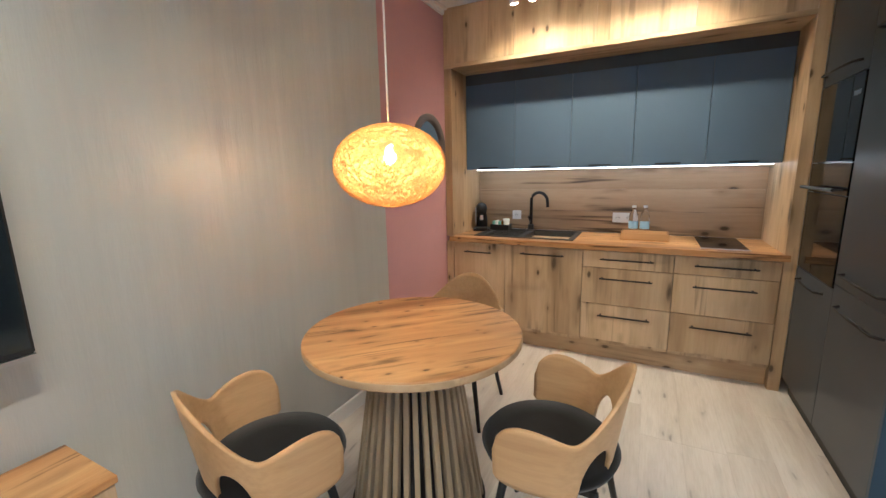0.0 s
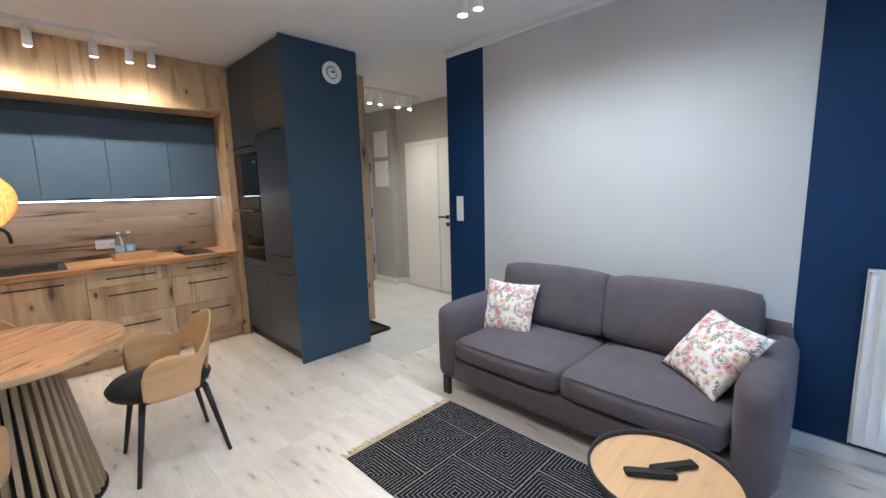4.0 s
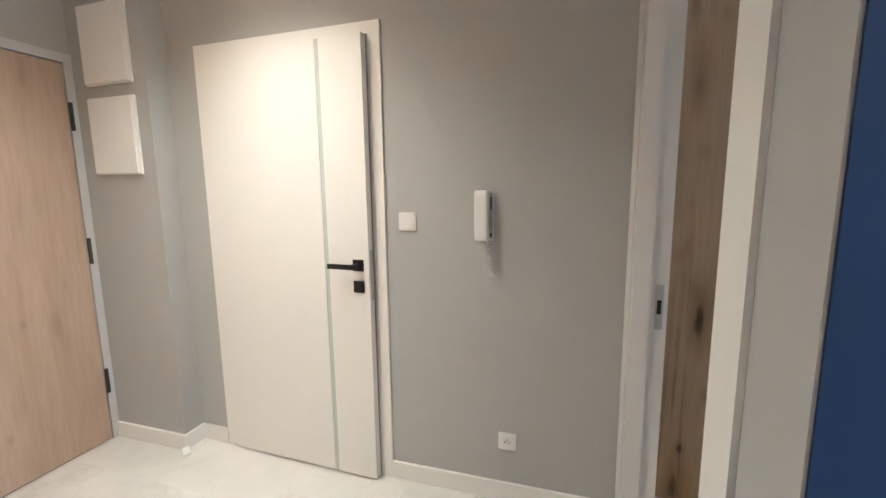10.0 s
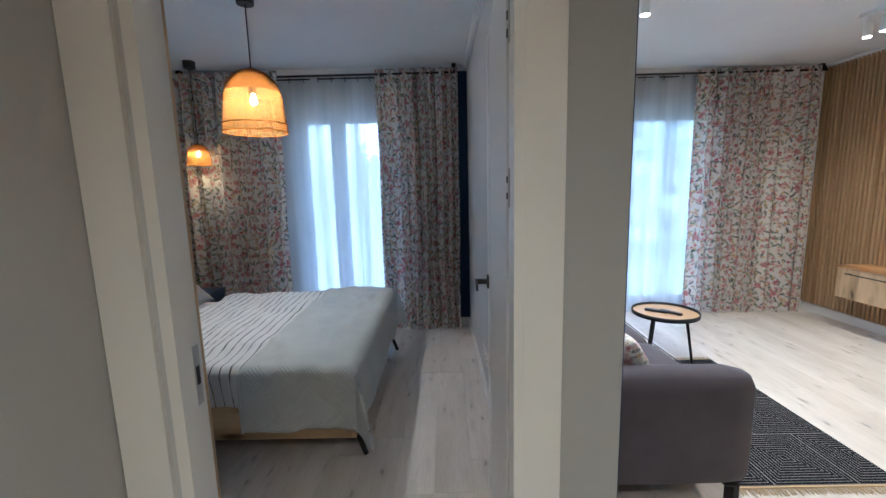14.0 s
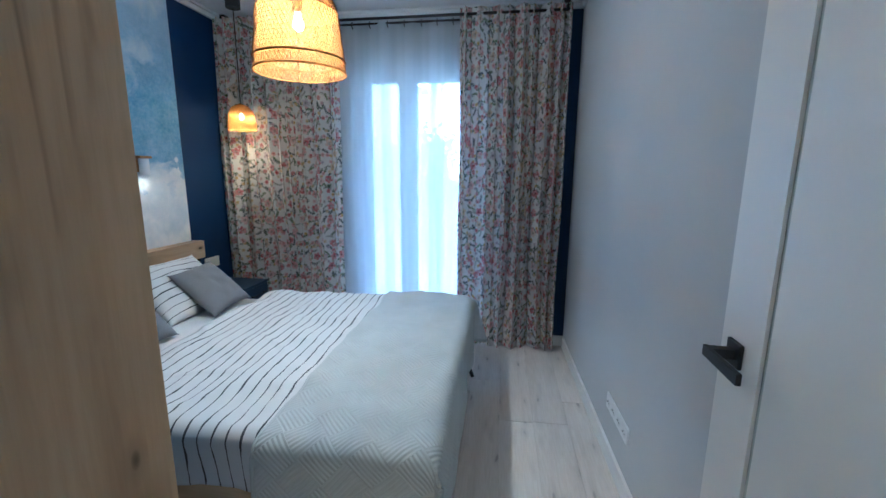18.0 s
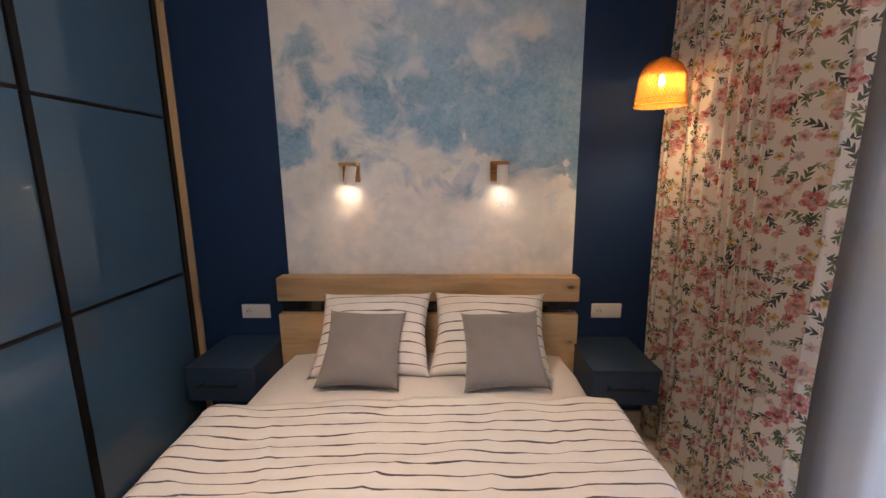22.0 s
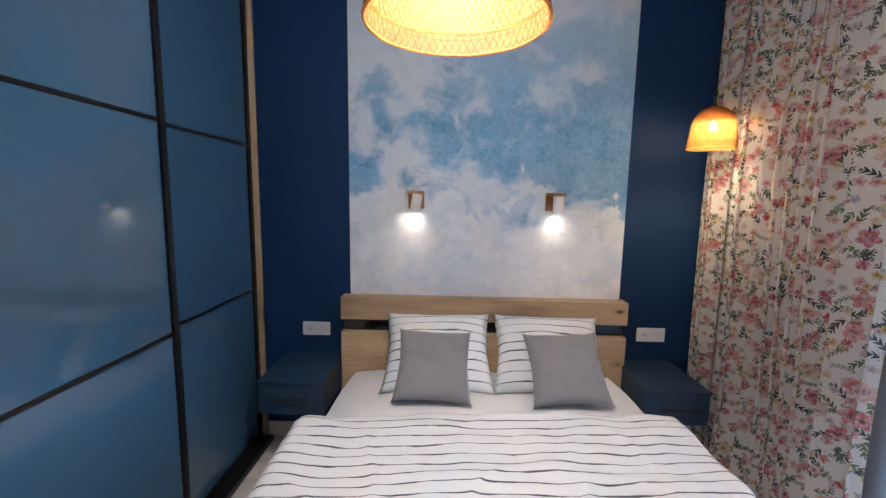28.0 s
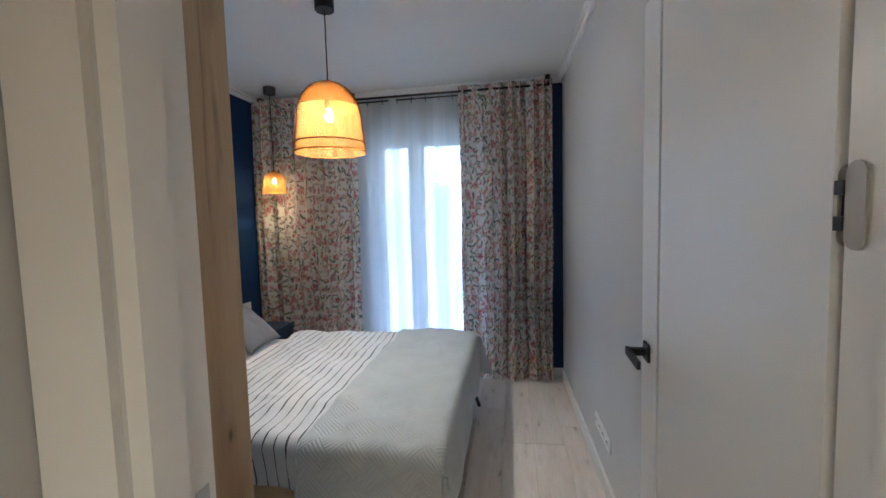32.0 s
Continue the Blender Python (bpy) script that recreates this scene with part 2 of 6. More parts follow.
def floral(name, base, scale=1.0, rough=0.9, through=0.35, pale=0.0, rich=0.0):
    """Printed cotton: five-petalled pink, red and yellow blossoms and grey-green leafy sprigs on cream."""
    k = Nodes(name)
    uv = k.t.nodes.new("ShaderNodeTexCoord").outputs["UV"]
    soft = lambda c: tuple(a + (b - a) * pale for a, b in zip(c, base))

    def motif(freq, shift):
        """The place inside the nearest motif, turned by chance, with two random numbers of its own."""
        mp = k.t.nodes.new("ShaderNodeMapping")
        mp.inputs["Location"].default_value = (shift, shift * 1.7, 0)
        k.l(uv, mp.inputs["Vector"])
        vo = k.n("ShaderNodeTexVoronoi", Scale=freq * scale, Randomness=0.85)
        vo.voronoi_dimensions = "2D"
        k.l(mp.outputs["Vector"], vo.inputs["Vector"])
        sub = k.t.nodes.new("ShaderNodeVectorMath")
        sub.operation = "SUBTRACT"
        k.l(mp.outputs["Vector"], sub.inputs[0])
        k.l(vo.outputs["Position"], sub.inputs[1])
        sep = k.t.nodes.new("ShaderNodeSeparateColor")
        k.l(vo.outputs["Color"], sep.inputs[0])
        turn = k.t.nodes.new("ShaderNodeVectorRotate")
        turn.rotation_type = "Z_AXIS"
        k.l(sub.outputs[0], turn.inputs["Vector"])
        k.l(k.math("MULTIPLY", sep.outputs[0], 6.283), turn.inputs["Angle"])
        xyz = k.t.nodes.new("ShaderNodeSeparateXYZ")
        k.l(turn.outputs[0], xyz.inputs[0])
        return k.math("MULTIPLY", xyz.outputs[0], scale), k.math("MULTIPLY", xyz.outputs[1], scale), sep.outputs[1], sep.outputs[2]

    def sprig(col, freq, shift, tint, length, leaf, keep):
        x, y, ra, rb = motif(freq, shift)
        y = k.math("ADD", y, k.math("MULTIPLY", k.math("MULTIPLY", x, x), 6.0))
        side = k.math("ABSOLUTE", y, 0)
        wave = k.math("ABSOLUTE", k.math("SINE", k.math("MULTIPLY", k.math("SUBTRACT", x, k.math("MULTIPLY", side, 1.3)), 3.1416 / leaf), 0), 0)
        blade = k.math("LESS_THAN", side, k.math("MULTIPLY", k.math("SUBTRACT", wave, 0.25), leaf * 0.95))
        stalk = k.math("LESS_THAN", side, 0.0011)
        inside = k.math("LESS_THAN", k.math("ABSOLUTE", x, 0), length)
        mask = k.math("MULTIPLY", k.math("MULTIPLY", k.math("MAXIMUM", blade, stalk), inside), k.math("GREATER_THAN", ra, keep))
        shade = k.mix(rb, soft(tint), soft(tuple(c * 1.9 for c in tint)))
        return k.mix(mask, col, shade)

    def blossom(col, freq, shift, size, keep, ramp):
        x, y, ra, rb = motif(freq, shift)
        ang = k.math("ARCTAN2", y, x)
        dist = k.math("SQRT", k.math("ADD", k.math("MULTIPLY", x, x), k.math("MULTIPLY", y, y)), 0)
        lobe = k.math("ABSOLUTE", k.math("SINE", k.math("MULTIPLY", ang, 2.5), 0), 0)
        edge = k.math("MULTIPLY", k.math("ADD", k.math("MULTIPLY", lobe, 0.38), 0.62), size)
        rel = k.math("DIVIDE", dist, edge)
        mask = k.math("MULTIPLY", k.math("LESS_THAN", rel, 1.0), k.math("GREATER_THAN", ra, keep - rich))
        tint = k.ramp(rb, [(p, soft(c)) for p, c in ramp])
        wash = k.ramp(rel, [(0.0, (0.30,) * 3), (0.30, (0.55,) * 3), (0.55, (1,) * 3), (0.85, (1,) * 3), (1.0, (0.80,) * 3)])
        tint = k.mix(1.0, tint, wash, "MULTIPLY")
        tint = k.mix(k.ramp(k.noise(uv, 60.0 * scale, 3), [(0.42, (0, 0, 0)), (0.62, (0.5,) * 3)]), tint, base)
        return k.mix(mask, col, tint)

    col = k.ramp(k.noise(uv, 3.0, 3), [(0.3, tuple(c * 0.94 for c in base)), (0.7, base)])
    col = sprig(col, 10.0, 3.3, (0.20, 0.20, 0.17), 0.036, 0.015, 0.15)
    col = sprig(col, 11.0, 9.1, (0.11, 0.14, 0.07), 0.032, 0.020, 0.15)
    col = sprig(col, 10.0, 5.7, (0.055, 0.066, 0.070), 0.034, 0.020, 0.22)
    col = blossom(col, 15.0, 2.2, 0.016, 0.40, [(0.2, (0.66, 0.44, 0.10)), (0.5, (0.70, 0.52, 0.26)), (0.75, (0.46, 0.40, 0.46)), (0.95, (0.74, 0.42, 0.38))])
    col = blossom(col, 9.0, 7.9, 0.036, 0.48, [(0.1, (0.50, 0.10, 0.13)), (0.3, (0.62, 0.20, 0.20)), (0.5, (0.70, 0.38, 0.36)), (0.7, (0.74, 0.54, 0.50)), (0.85, (0.68, 0.50, 0.28)), (1.0, (0.52, 0.42, 0.47))])
    col = blossom(col, 13.0, 4.4, 0.020, 0.58, [(0.1, (0.52, 0.08, 0.10)), (0.5, (0.66, 0.25, 0.25)), (0.9, (0.72, 0.40, 0.36))])
    k.set(color=col, rough=rough, spec=0.1)
    k.bump(k.noise(uv, 600.0, 2), 0.15, 0.001)
    if through:
        tr = k.n("ShaderNodeBsdfTranslucent")
        k.l(col, tr.inputs["Color"])
        mx = k.n("ShaderNodeMixShader", Fac=through)
        k.l(k.b.outputs[0], mx.inputs[1])
        k.l(tr.outputs[0], mx.inputs[2])
        k.l(mx.outputs[0], k.out.inputs["Surface"])
    MATS[name] = k.m
    return k.m


def sheer(name):
    """Fine white voile: gathered threads make it denser in upright bands; daylight glows through."""
    k = Nodes(name)
    uv = k.t.nodes.new("ShaderNodeTexCoord").outputs["UV"]
    mp = k.t.nodes.new("ShaderNodeMapping")
    mp.inputs["Scale"].default_value = (1, 0.015, 1)
    k.l(uv, mp.inputs["Vector"])
    bands = k.ramp(k.noise(mp.outputs["Vector"], 5.0, 3, 0.55), [(0.36, (0.32,) * 3), (0.50, (0.20,) * 3), (0.60, (0.07,) * 3)])
    k.set(color=(0.84, 0.87, 0.90), rough=0.9, spec=0.05)
    tr = k.n("ShaderNodeBsdfTranslucent")
    tr.inputs["Color"].default_value = (0.33, 0.36, 0.39, 1)
    tp = k.n("ShaderNodeBsdfTransparent")
    a = k.n("ShaderNodeMixShader", Fac=0.55)
    b = k.n("ShaderNodeMixShader")
    k.l(bands, b.inputs[0])
    k.l(k.b.outputs[0], a.inputs[1])
    k.l(tr.outputs[0], a.inputs[2])
    k.l(a.outputs[0], b.inputs[1])
    k.l(tp.outputs[0], b.inputs[2])
    k.l(b.outputs[0], k.out.inputs["Surface"])
    MATS[name] = k.m
    return k.m


def glow(name, color, strength):
    k = Nodes(name)
    k.set(color=(0.9, 0.9, 0.9), rough=0.4)
    k.b.inputs["Emission Color"].default_value = (*color, 1)
    k.b.inputs["Emission Strength"].default_value = strength
    MATS[name] = k.m
    return k.m


def cane(name, color, gaps=0.0):
    """Split bamboo and paper string, through which the bulb's light passes."""
    k = Nodes(name)
    v = k.coords(random_shift=2.0)
    col = k.ramp(k.noise(v, 60.0, 3), [(0.3, tuple(c * 0.7 for c in color)), (0.7, color)])
    k.set(color=col, rough=0.6, spec=0.2)
    tr = k.n("ShaderNodeBsdfTranslucent")
    k.l(col, tr.inputs["Color"])
    mx = k.n("ShaderNodeMixShader", Fac=0.5)
    k.l(k.b.outputs[0], mx.inputs[1])
    k.l(tr.outputs[0], mx.inputs[2])
    top = mx.outputs[0]
    if gaps:
        tp = k.n("ShaderNodeBsdfTransparent")
        m2 = k.n("ShaderNodeMixShader", Fac=gaps)
        k.l(top, m2.inputs[1])
        k.l(tp.outputs[0], m2.inputs[2])
        top = m2.outputs[0]
    k.l(top, k.out.inputs["Surface"])
    MATS[name] = k.m
    return k.m


def wallpaper(name):
    """Embossed metallic paper: fine vertical crinkles that catch the light."""
    k = Nodes(name)
    v = k.coords((1, 1, 0.12), 0)
    v2 = k.coords((1, 1, 0.5), 0)
    fine = k.noise(v, 170.0, 3, 0.6)
    broad = k.noise(v2, 1.6, 3)
    bands = k.noise(k.coords((1, 1, 0.05), 0), 14.0, 2)
    col = k.ramp(k.mix(0.4, broad, bands), [(0.3, (0.46, 0.46, 0.445)), (0.7, (0.57, 0.565, 0.545))])
    k.set(color=col, rough=k.ramp(bands, [(0.3, (0.34,) * 3), (0.7, (0.50,) * 3)]), spec=0.5, metal=0.2)
    k.bump(k.math("ADD", fine, k.math("ADD", k.math("MULTIPLY", bands, 6.0), k.math("MULTIPLY", k.noise(k.coords((1, 1, 0.22), 0), 22.0, 2), 4.0))), 0.17, 0.004)
    MATS[name] = k.m
    return k.m


def marble(name):
    k = Nodes(name)
    v = k.coords(random_shift=14.0)
    warp = k.noise(v, 1.6, 6, 0.6, 1.0)
    vein = k.ramp(k.math("ABSOLUTE", k.math("SUBTRACT", warp, 0.5), 0), [(0.0, (1, 1, 1)), (0.018, (0, 0, 0))])
    cloud = k.ramp(k.noise(v, 3.0, 5), [(0.3, (0.66, 0.64, 0.60)), (0.7, (0.76, 0.745, 0.71))])
    patch = k.ramp(k.noise(v, 1.1, 2), [(0.45, (0, 0, 0)), (0.62, (1, 1, 1))])
    col = k.mix(k.math("MULTIPLY", k.math("MULTIPLY", vein, patch), 0.16), cloud, (0.36, 0.34, 0.30))
    k.set(color=col, rough=0.16, spec=0.5)
    MATS[name] = k.m
    return k.m


def rug_mat(name):
    """Woven rug: concentric black and off-white squares, set edge to edge and shifted row by row."""
    k = Nodes(name)
    tc = k.t.nodes.new("ShaderNodeTexCoord")
    sep = k.t.nodes.new("ShaderNodeSeparateXYZ")
    k.l(tc.outputs["Object"], sep.inputs[0])
    cell = 0.40
    row = k.math("FLOOR", k.math("DIVIDE", sep.outputs[1], cell), 0)
    shift = k.math("MULTIPLY", k.math("MODULO", row, 2.0), 0.5)
    u = k.math("ABSOLUTE", k.math("SUBTRACT", k.math("FRACT", k.math("ADD", k.math("DIVIDE", sep.outputs[0], cell), shift), 0), 0.5), 0)
    v = k.math("ABSOLUTE", k.math("SUBTRACT", k.math("FRACT", k.math("DIVIDE", sep.outputs[1], cell), 0), 0.5), 0)
    d = k.math("MAXIMUM", u, v)
    ring = k.math("GREATER_THAN", k.math("FRACT", k.math("MULTIPLY", d, 22.0), 0), 0.80)
    n = k.noise(tc.outputs["Object"], 260.0, 2)
    edge = k.math("MULTIPLY", ring, k.ramp(n, [(0.25, (0.3,) * 3), (0.5, (1,) * 3)]))
    col = k.mix(edge, (0.012, 0.012, 0.016), (0.26, 0.25, 0.245))
    k.set(color=col, rough=0.95, spec=0.1)
    k.bump(k.math("ADD", n, ring), 0.5, 0.003)
    MATS[name] = k.m
    return k.m


def mural_mat(name):
    """Printed wallpaper: billowing white cumulus below, worn blue sky with drifting cloud above."""
    k = Nodes(name)
    tc = k.t.nodes.new("ShaderNodeTexCoord")
    sep = k.t.nodes.new("ShaderNodeSeparateXYZ")
    k.l(tc.outputs["Generated"], sep.inputs[0])
    mp = k.t.nodes.new("ShaderNodeMapping")
    mp.inputs["Location"].default_value = (3.1, 0.85, 0.35)
    mp.inputs["Scale"].default_value = (1, 1, 1.15)
    k.l(tc.outputs["Object"], mp.inputs["Vector"])
    v = mp.outputs["Vector"]
    h, across = sep.outputs[2], sep.outputs[1]
    big = k.noise(v, 1.7, 3, 0.5, 0.3)
    mid = k.noise(v, 4.5, 7, 0.58, 0.5)
    small = k.noise(v, 11.0, 6, 0.62, 0.3)
    puff = []
    for freq in (6.5, 15.0):
        vo = k.n("ShaderNodeTexVoronoi", Scale=freq, Randomness=1.0)
        vo.feature = "SMOOTH_F1"
        vo.inputs["Smoothness"].default_value = 0.25
        k.l(v, vo.inputs["Vector"])
        puff.append(vo.outputs["Distance"])
    lobes = k.math("ADD", k.math("MULTIPLY", k.math("SUBTRACT", puff[0], 0.42), 0.20), k.math("MULTIPLY", k.math("SUBTRACT", puff[1], 0.42), 0.09))
    edge = k.math("ADD", k.math("ADD", k.math("ADD", h, lobes), k.math("MULTIPLY", k.math("SUBTRACT", mid, 0.5), 0.62)), k.math("MULTIPLY", k.math("SUBTRACT", small, 0.5), 0.10))
    above = k.ramp(edge, [(0.50, (0, 0, 0)), (0.512, (0.8,) * 3), (0.60, (1, 1, 1))])
    lean = k.math("MULTIPLY", k.math("SUBTRACT", 0.55, across), 0.10)
    open_sky = k.ramp(k.math("ADD", k.math("ADD", k.math("MULTIPLY", big, 0.55), k.math("MULTIPLY", mid, 0.45)), lean), [(0.455, (0, 0, 0)), (0.53, (1, 1, 1))])
    top = k.ramp(h, [(0.72, (1, 1, 1)), (1.0, (0.35,) * 3)])
    clear = k.ramp(h, [(0.43, (0, 0, 0)), (0.51, (1, 1, 1))])
    mask = k.math("MULTIPLY", k.math("MULTIPLY", k.math("MULTIPLY", above, open_sky), top), clear)
    white = k.ramp(k.mix(0.5, mid, small), [(0.34, (0.68, 0.74, 0.79)), (0.50, (0.81, 0.835, 0.855)), (0.60, (0.87, 0.875, 0.88))])
    white = k.mix(0.55, white, k.ramp(k.math("ADD", k.math("MULTIPLY", puff[0], 0.6), k.math("MULTIPLY", puff[1], 0.4)), [(0.34, (1, 1, 1)), (0.56, (0.86, 0.89, 0.92))]), "MULTIPLY")
    haze = k.mix(k.ramp(h, [(0.42, (0, 0, 0)), (0.75, (0.6,) * 3)]), white, (0.55, 0.64, 0.72))
    blue = k.ramp(k.noise(v, 6.0, 6, 0.65), [(0.3, (0.07, 0.26, 0.50)), (0.7, (0.25, 0.48, 0.70))])
    col = k.mix(k.math("MULTIPLY", mask, 0.92), haze, blue)
    worn = k.ramp(k.noise(v, 48.0, 5, 0.75), [(0.40, (0, 0, 0)), (0.66, (1, 1, 1))])
    col = k.mix(k.math("MULTIPLY", k.math("MULTIPLY", worn, mask), 0.22), col, (0.68, 0.74, 0.78))
    col = k.mix(0.14, col, k.ramp(k.noise(v, 30.0, 4, 0.7), [(0.35, (0.82,) * 3), (0.62, (1.0,) * 3)]), "MULTIPLY")
    k.set(color=col, rough=0.75, spec=0.2)
    MATS[name] = k.m
    return k.m


def glass(name, tint=(1, 1, 1), rough=0.0):
    k = Nodes(name)
    k.set(color=tint, rough=rough)
    k.b.inputs["Transmission Weight"].default_value = 1.0
    k.b.inputs["IOR"].default_value = 1.45
    MATS[name] = k.m
    return k.m


wall_paper = wallpaper("wall_paper")
tile_mat = marble("tile_mat")
rug_weave = rug_mat("rug_weave")
mural = mural_mat("mural")
curtain_print = floral("curtain_print", (0.81, 0.775, 0.73), 1.08, pale=0.03, rich=0.14)
pillow_print = floral("pillow_print", (0.80, 0.77, 0.74), 1.15, through=0.0, pale=0.2, rich=0.30)
sheer_cloth = sheer("sheer_cloth")
stripe_cloth = stripes_mat("stripe_cloth", (0.66, 0.66, 0.66), (0.015, 0.017, 0.03), 0.052, 0, 0.115)
sheet_cloth = fabric("sheet_cloth", (0.68, 0.66, 0.65), var=0.03, bump=0.1, uv=False)
grey_cushion = fabric("grey_cushion", (0.20, 0.195, 0.20), var=0.06)
sofa_cloth = fabric("sofa_cloth", (0.112, 0.098, 0.112), var=0.22, weave=420.0, sheen=0.08)
black_seat = fabric("black_seat", (0.010, 0.010, 0.011), var=0.2)
bamboo = cane("bamboo", (0.24, 0.102, 0.017))
lining = cane("lining", (0.70, 0.42, 0.13), 0.36)
bell_lining = cane("bell_lining", (0.28, 0.125, 0.018), 0.48)
rim_cane = cane("rim_cane", (0.62, 0.34, 0.10))
small_lining = cane("small_lining", (0.46, 0.22, 0.03), 0.30)
splash_oak = wood("splash_oak", 0, (0.50, 0.36, 0.225), (0.43, 0.30, 0.18), (0.33, 0.22, 0.125), 0.45, 0.9, 0.8, 1.0, 1.0)
string = cane("string", (0.80, 0.52, 0.20))
bulb_glow = glow("bulb_glow", (1.0, 0.66, 0.30), 60.0)
bedside_glow = glow("bedside_glow", (1.0, 0.72, 0.42), 3.0)
spot_glow = glow("spot_glow", (1.0, 0.72, 0.40), 12.0)
led_glow = glow("led_glow", (1.0, 0.90, 0.76), 1.9)
clear_glass = glass("clear_glass")
blue_gloss = paint("blue_gloss", (0.050, 0.110, 0.188), 0.015, 0.02, bump=0.0, spec=0.95)
oven_glass = paint("oven_glass", (0.006, 0.006, 0.007), 0.06, 0.0, bump=0.0, spec=0.6)
tv_screen = paint("tv_screen", (0.010, 0.014, 0.018), 0.10, 0.0, bump=0.0, spec=0.6)
night_blue = paint("night_blue", (0.022, 0.044, 0.084), 0.3, 0.04, bump=0.02)
mirror_rim = paint("mirror_rim", (0.15, 0.125, 0.115), 0.5, 0.08)
mirror_face = paint("mirror_face", (0.86, 0.87, 0.87), 0.02, 0.0, bump=0.0, metal=1.0)
# the blue_front laminate again, lightened to paint in the light on the wall cabinets
blue_front_lit = paint("blue_front_lit", (0.086, 0.130, 0.205), 0.42, 0.04, bump=0.03)
graphite = paint("graphite", (0.028, 0.028, 0.029), 0.6, 0.05)
slat_oak = wood("slat_oak", 2, (0.50, 0.34, 0.18), (0.44, 0.285, 0.145), (0.34, 0.21, 0.10), 0.5, 0.15)
grey_slat = wood("grey_slat", 2, (0.46, 0.37, 0.25), (0.40, 0.315, 0.205), (0.33, 0.25, 0.16), 0.55, 0.1)
facade_white = paint("facade_white", (0.72, 0.71, 0.69), 0.9, 0.05)
facade_grey = paint("facade_grey", (0.22, 0.22, 0.23), 0.8, 0.05)
lawn = fabric("lawn", (0.07, 0.11, 0.035), var=0.4, weave=40.0, sheen=0.0)
leaf_mat = paint("leaf_mat", (0.06, 0.11, 0.03), 0.6, 0.3)
bark = paint("bark", (0.10, 0.075, 0.05), 0.9, 0.2)
lime_panel = paint("lime_panel", (0.40, 0.60, 0.06), 0.6, 0.05)
satin_nickel = paint("satin_nickel", (0.42, 0.39, 0.34), 0.4, 0.02)
tassel = fabric("tassel", (0.52, 0.40, 0.24), var=0.15)

# ---- building helpers ----
def bm_box(x0, x1, y0, y1, z0, z1, bevel=0.0, seg=2):
    bm = bmesh.new()
    bmesh.ops.create_cube(bm, size=1)
    bm.transform(Matrix.LocRotScale(((x0 + x1) / 2, (y0 + y1) / 2, (z0 + z1) / 2), None, (abs(x1 - x0), abs(y1 - y0), abs(z1 - z0))))
    if bevel:
        bmesh.ops.bevel(bm, geom=bm.edges[:], offset=bevel, segments=seg, affect="EDGES", clamp_overlap=True)
    return bm


def bm_add(bm, other):
    me = bpy.data.meshes.new("join")
    other.to_mesh(me)
    other.free()
    bm.from_mesh(me)
    bpy.data.meshes.remove(me)
    return bm


def finish(bm, name, material, smooth=False):
    me = bpy.data.meshes.new(name)
    bm.normal_update()
    bm.to_mesh(me)
    bm.free()
    me.materials.append(material)
    if smooth:
        me.shade_smooth()
    return me


def part(name, bm, material, parent=None, label="", smooth=False, world=False):
    """One mesh object under a thing or a part. world: the mesh is in world metres."""
    if world and parent is not None:
        m = parent.matrix_basis
        if parent.parent:
            m = parent.parent.matrix_basis @ m
        bm.transform(m.inverted())
    ob = new(name, finish(bm, name, material, smooth))
    ob.parent = parent
    if label:
        ob["label"] = label
    return ob


def thing(name, m, label, category, group="", kind=""):
    ob = new(name)
    ob.matrix_basis = m
    ob.empty_display_size = 0.1
    return tagged(ob, label, category, group, kind)


def solid(name, bm, material, label="", category="", group="", kind="", smooth=False):
    return tagged(part(name, bm, material, smooth=smooth), label, category, group, kind)


def structure(name, bm, material, label="", category=""):
    return tagged(part(name, bm, material), label, category, kind="structure")


def boxes(*rows):
    bm = bmesh.new()
    for r in rows:
        bm_add(bm, bm_box(*r))
    return bm


# ---- plan, metres ----
XW, XE, XB, XH = -1.17, 2.445, 2.556, 5.455      # west wall, sofa wall, bedroom side of it, headboard wall
YK, YL, YS, YN, YN2 = 3.79, -2.06, -1.72, 1.445, 1.535  # kitchen back, living window wall, bedroom window wall, bedroom door wall
XHALL, YENT, CEIL = 3.66, 4.25, 2.62
TX, TY = 1.72, 1.53                               # corner of the tiled hall floor

structure("wall_west", boxes((XW - .2, XW, YL - .2, 2.30, 0, CEIL)), wall_paper, "grey textured wallpaper wall with a soft sheen", "wall")
structure("wall_west_pink", boxes((XW - .2, XW, 2.30, YK + .2, 0, CEIL)), pink_wall, "dusty pink painted wall beside the kitchen", "wall")
structure("wall_kitchen", boxes((XW, 2.32, YK, YK + .2, 0, CEIL)), white_wall, "plain white wall behind the kitchen units", "wall")
structure("wall_hall_west", boxes((2.12, 2.32, YK + .2, YENT + .2, 0, CEIL)), grey_wall, "plain grey wall closing the hall", "wall")
structure("wall_entrance", boxes((2.32, 2.60, YENT, YENT + .2, 0, CEIL), (3.52, 3.86, YENT, YENT + .2, 0, CEIL), (2.60, 3.52, YENT, YENT + .2, 2.06, CEIL)), grey_wall, "grey painted wall round the entrance door", "wall")


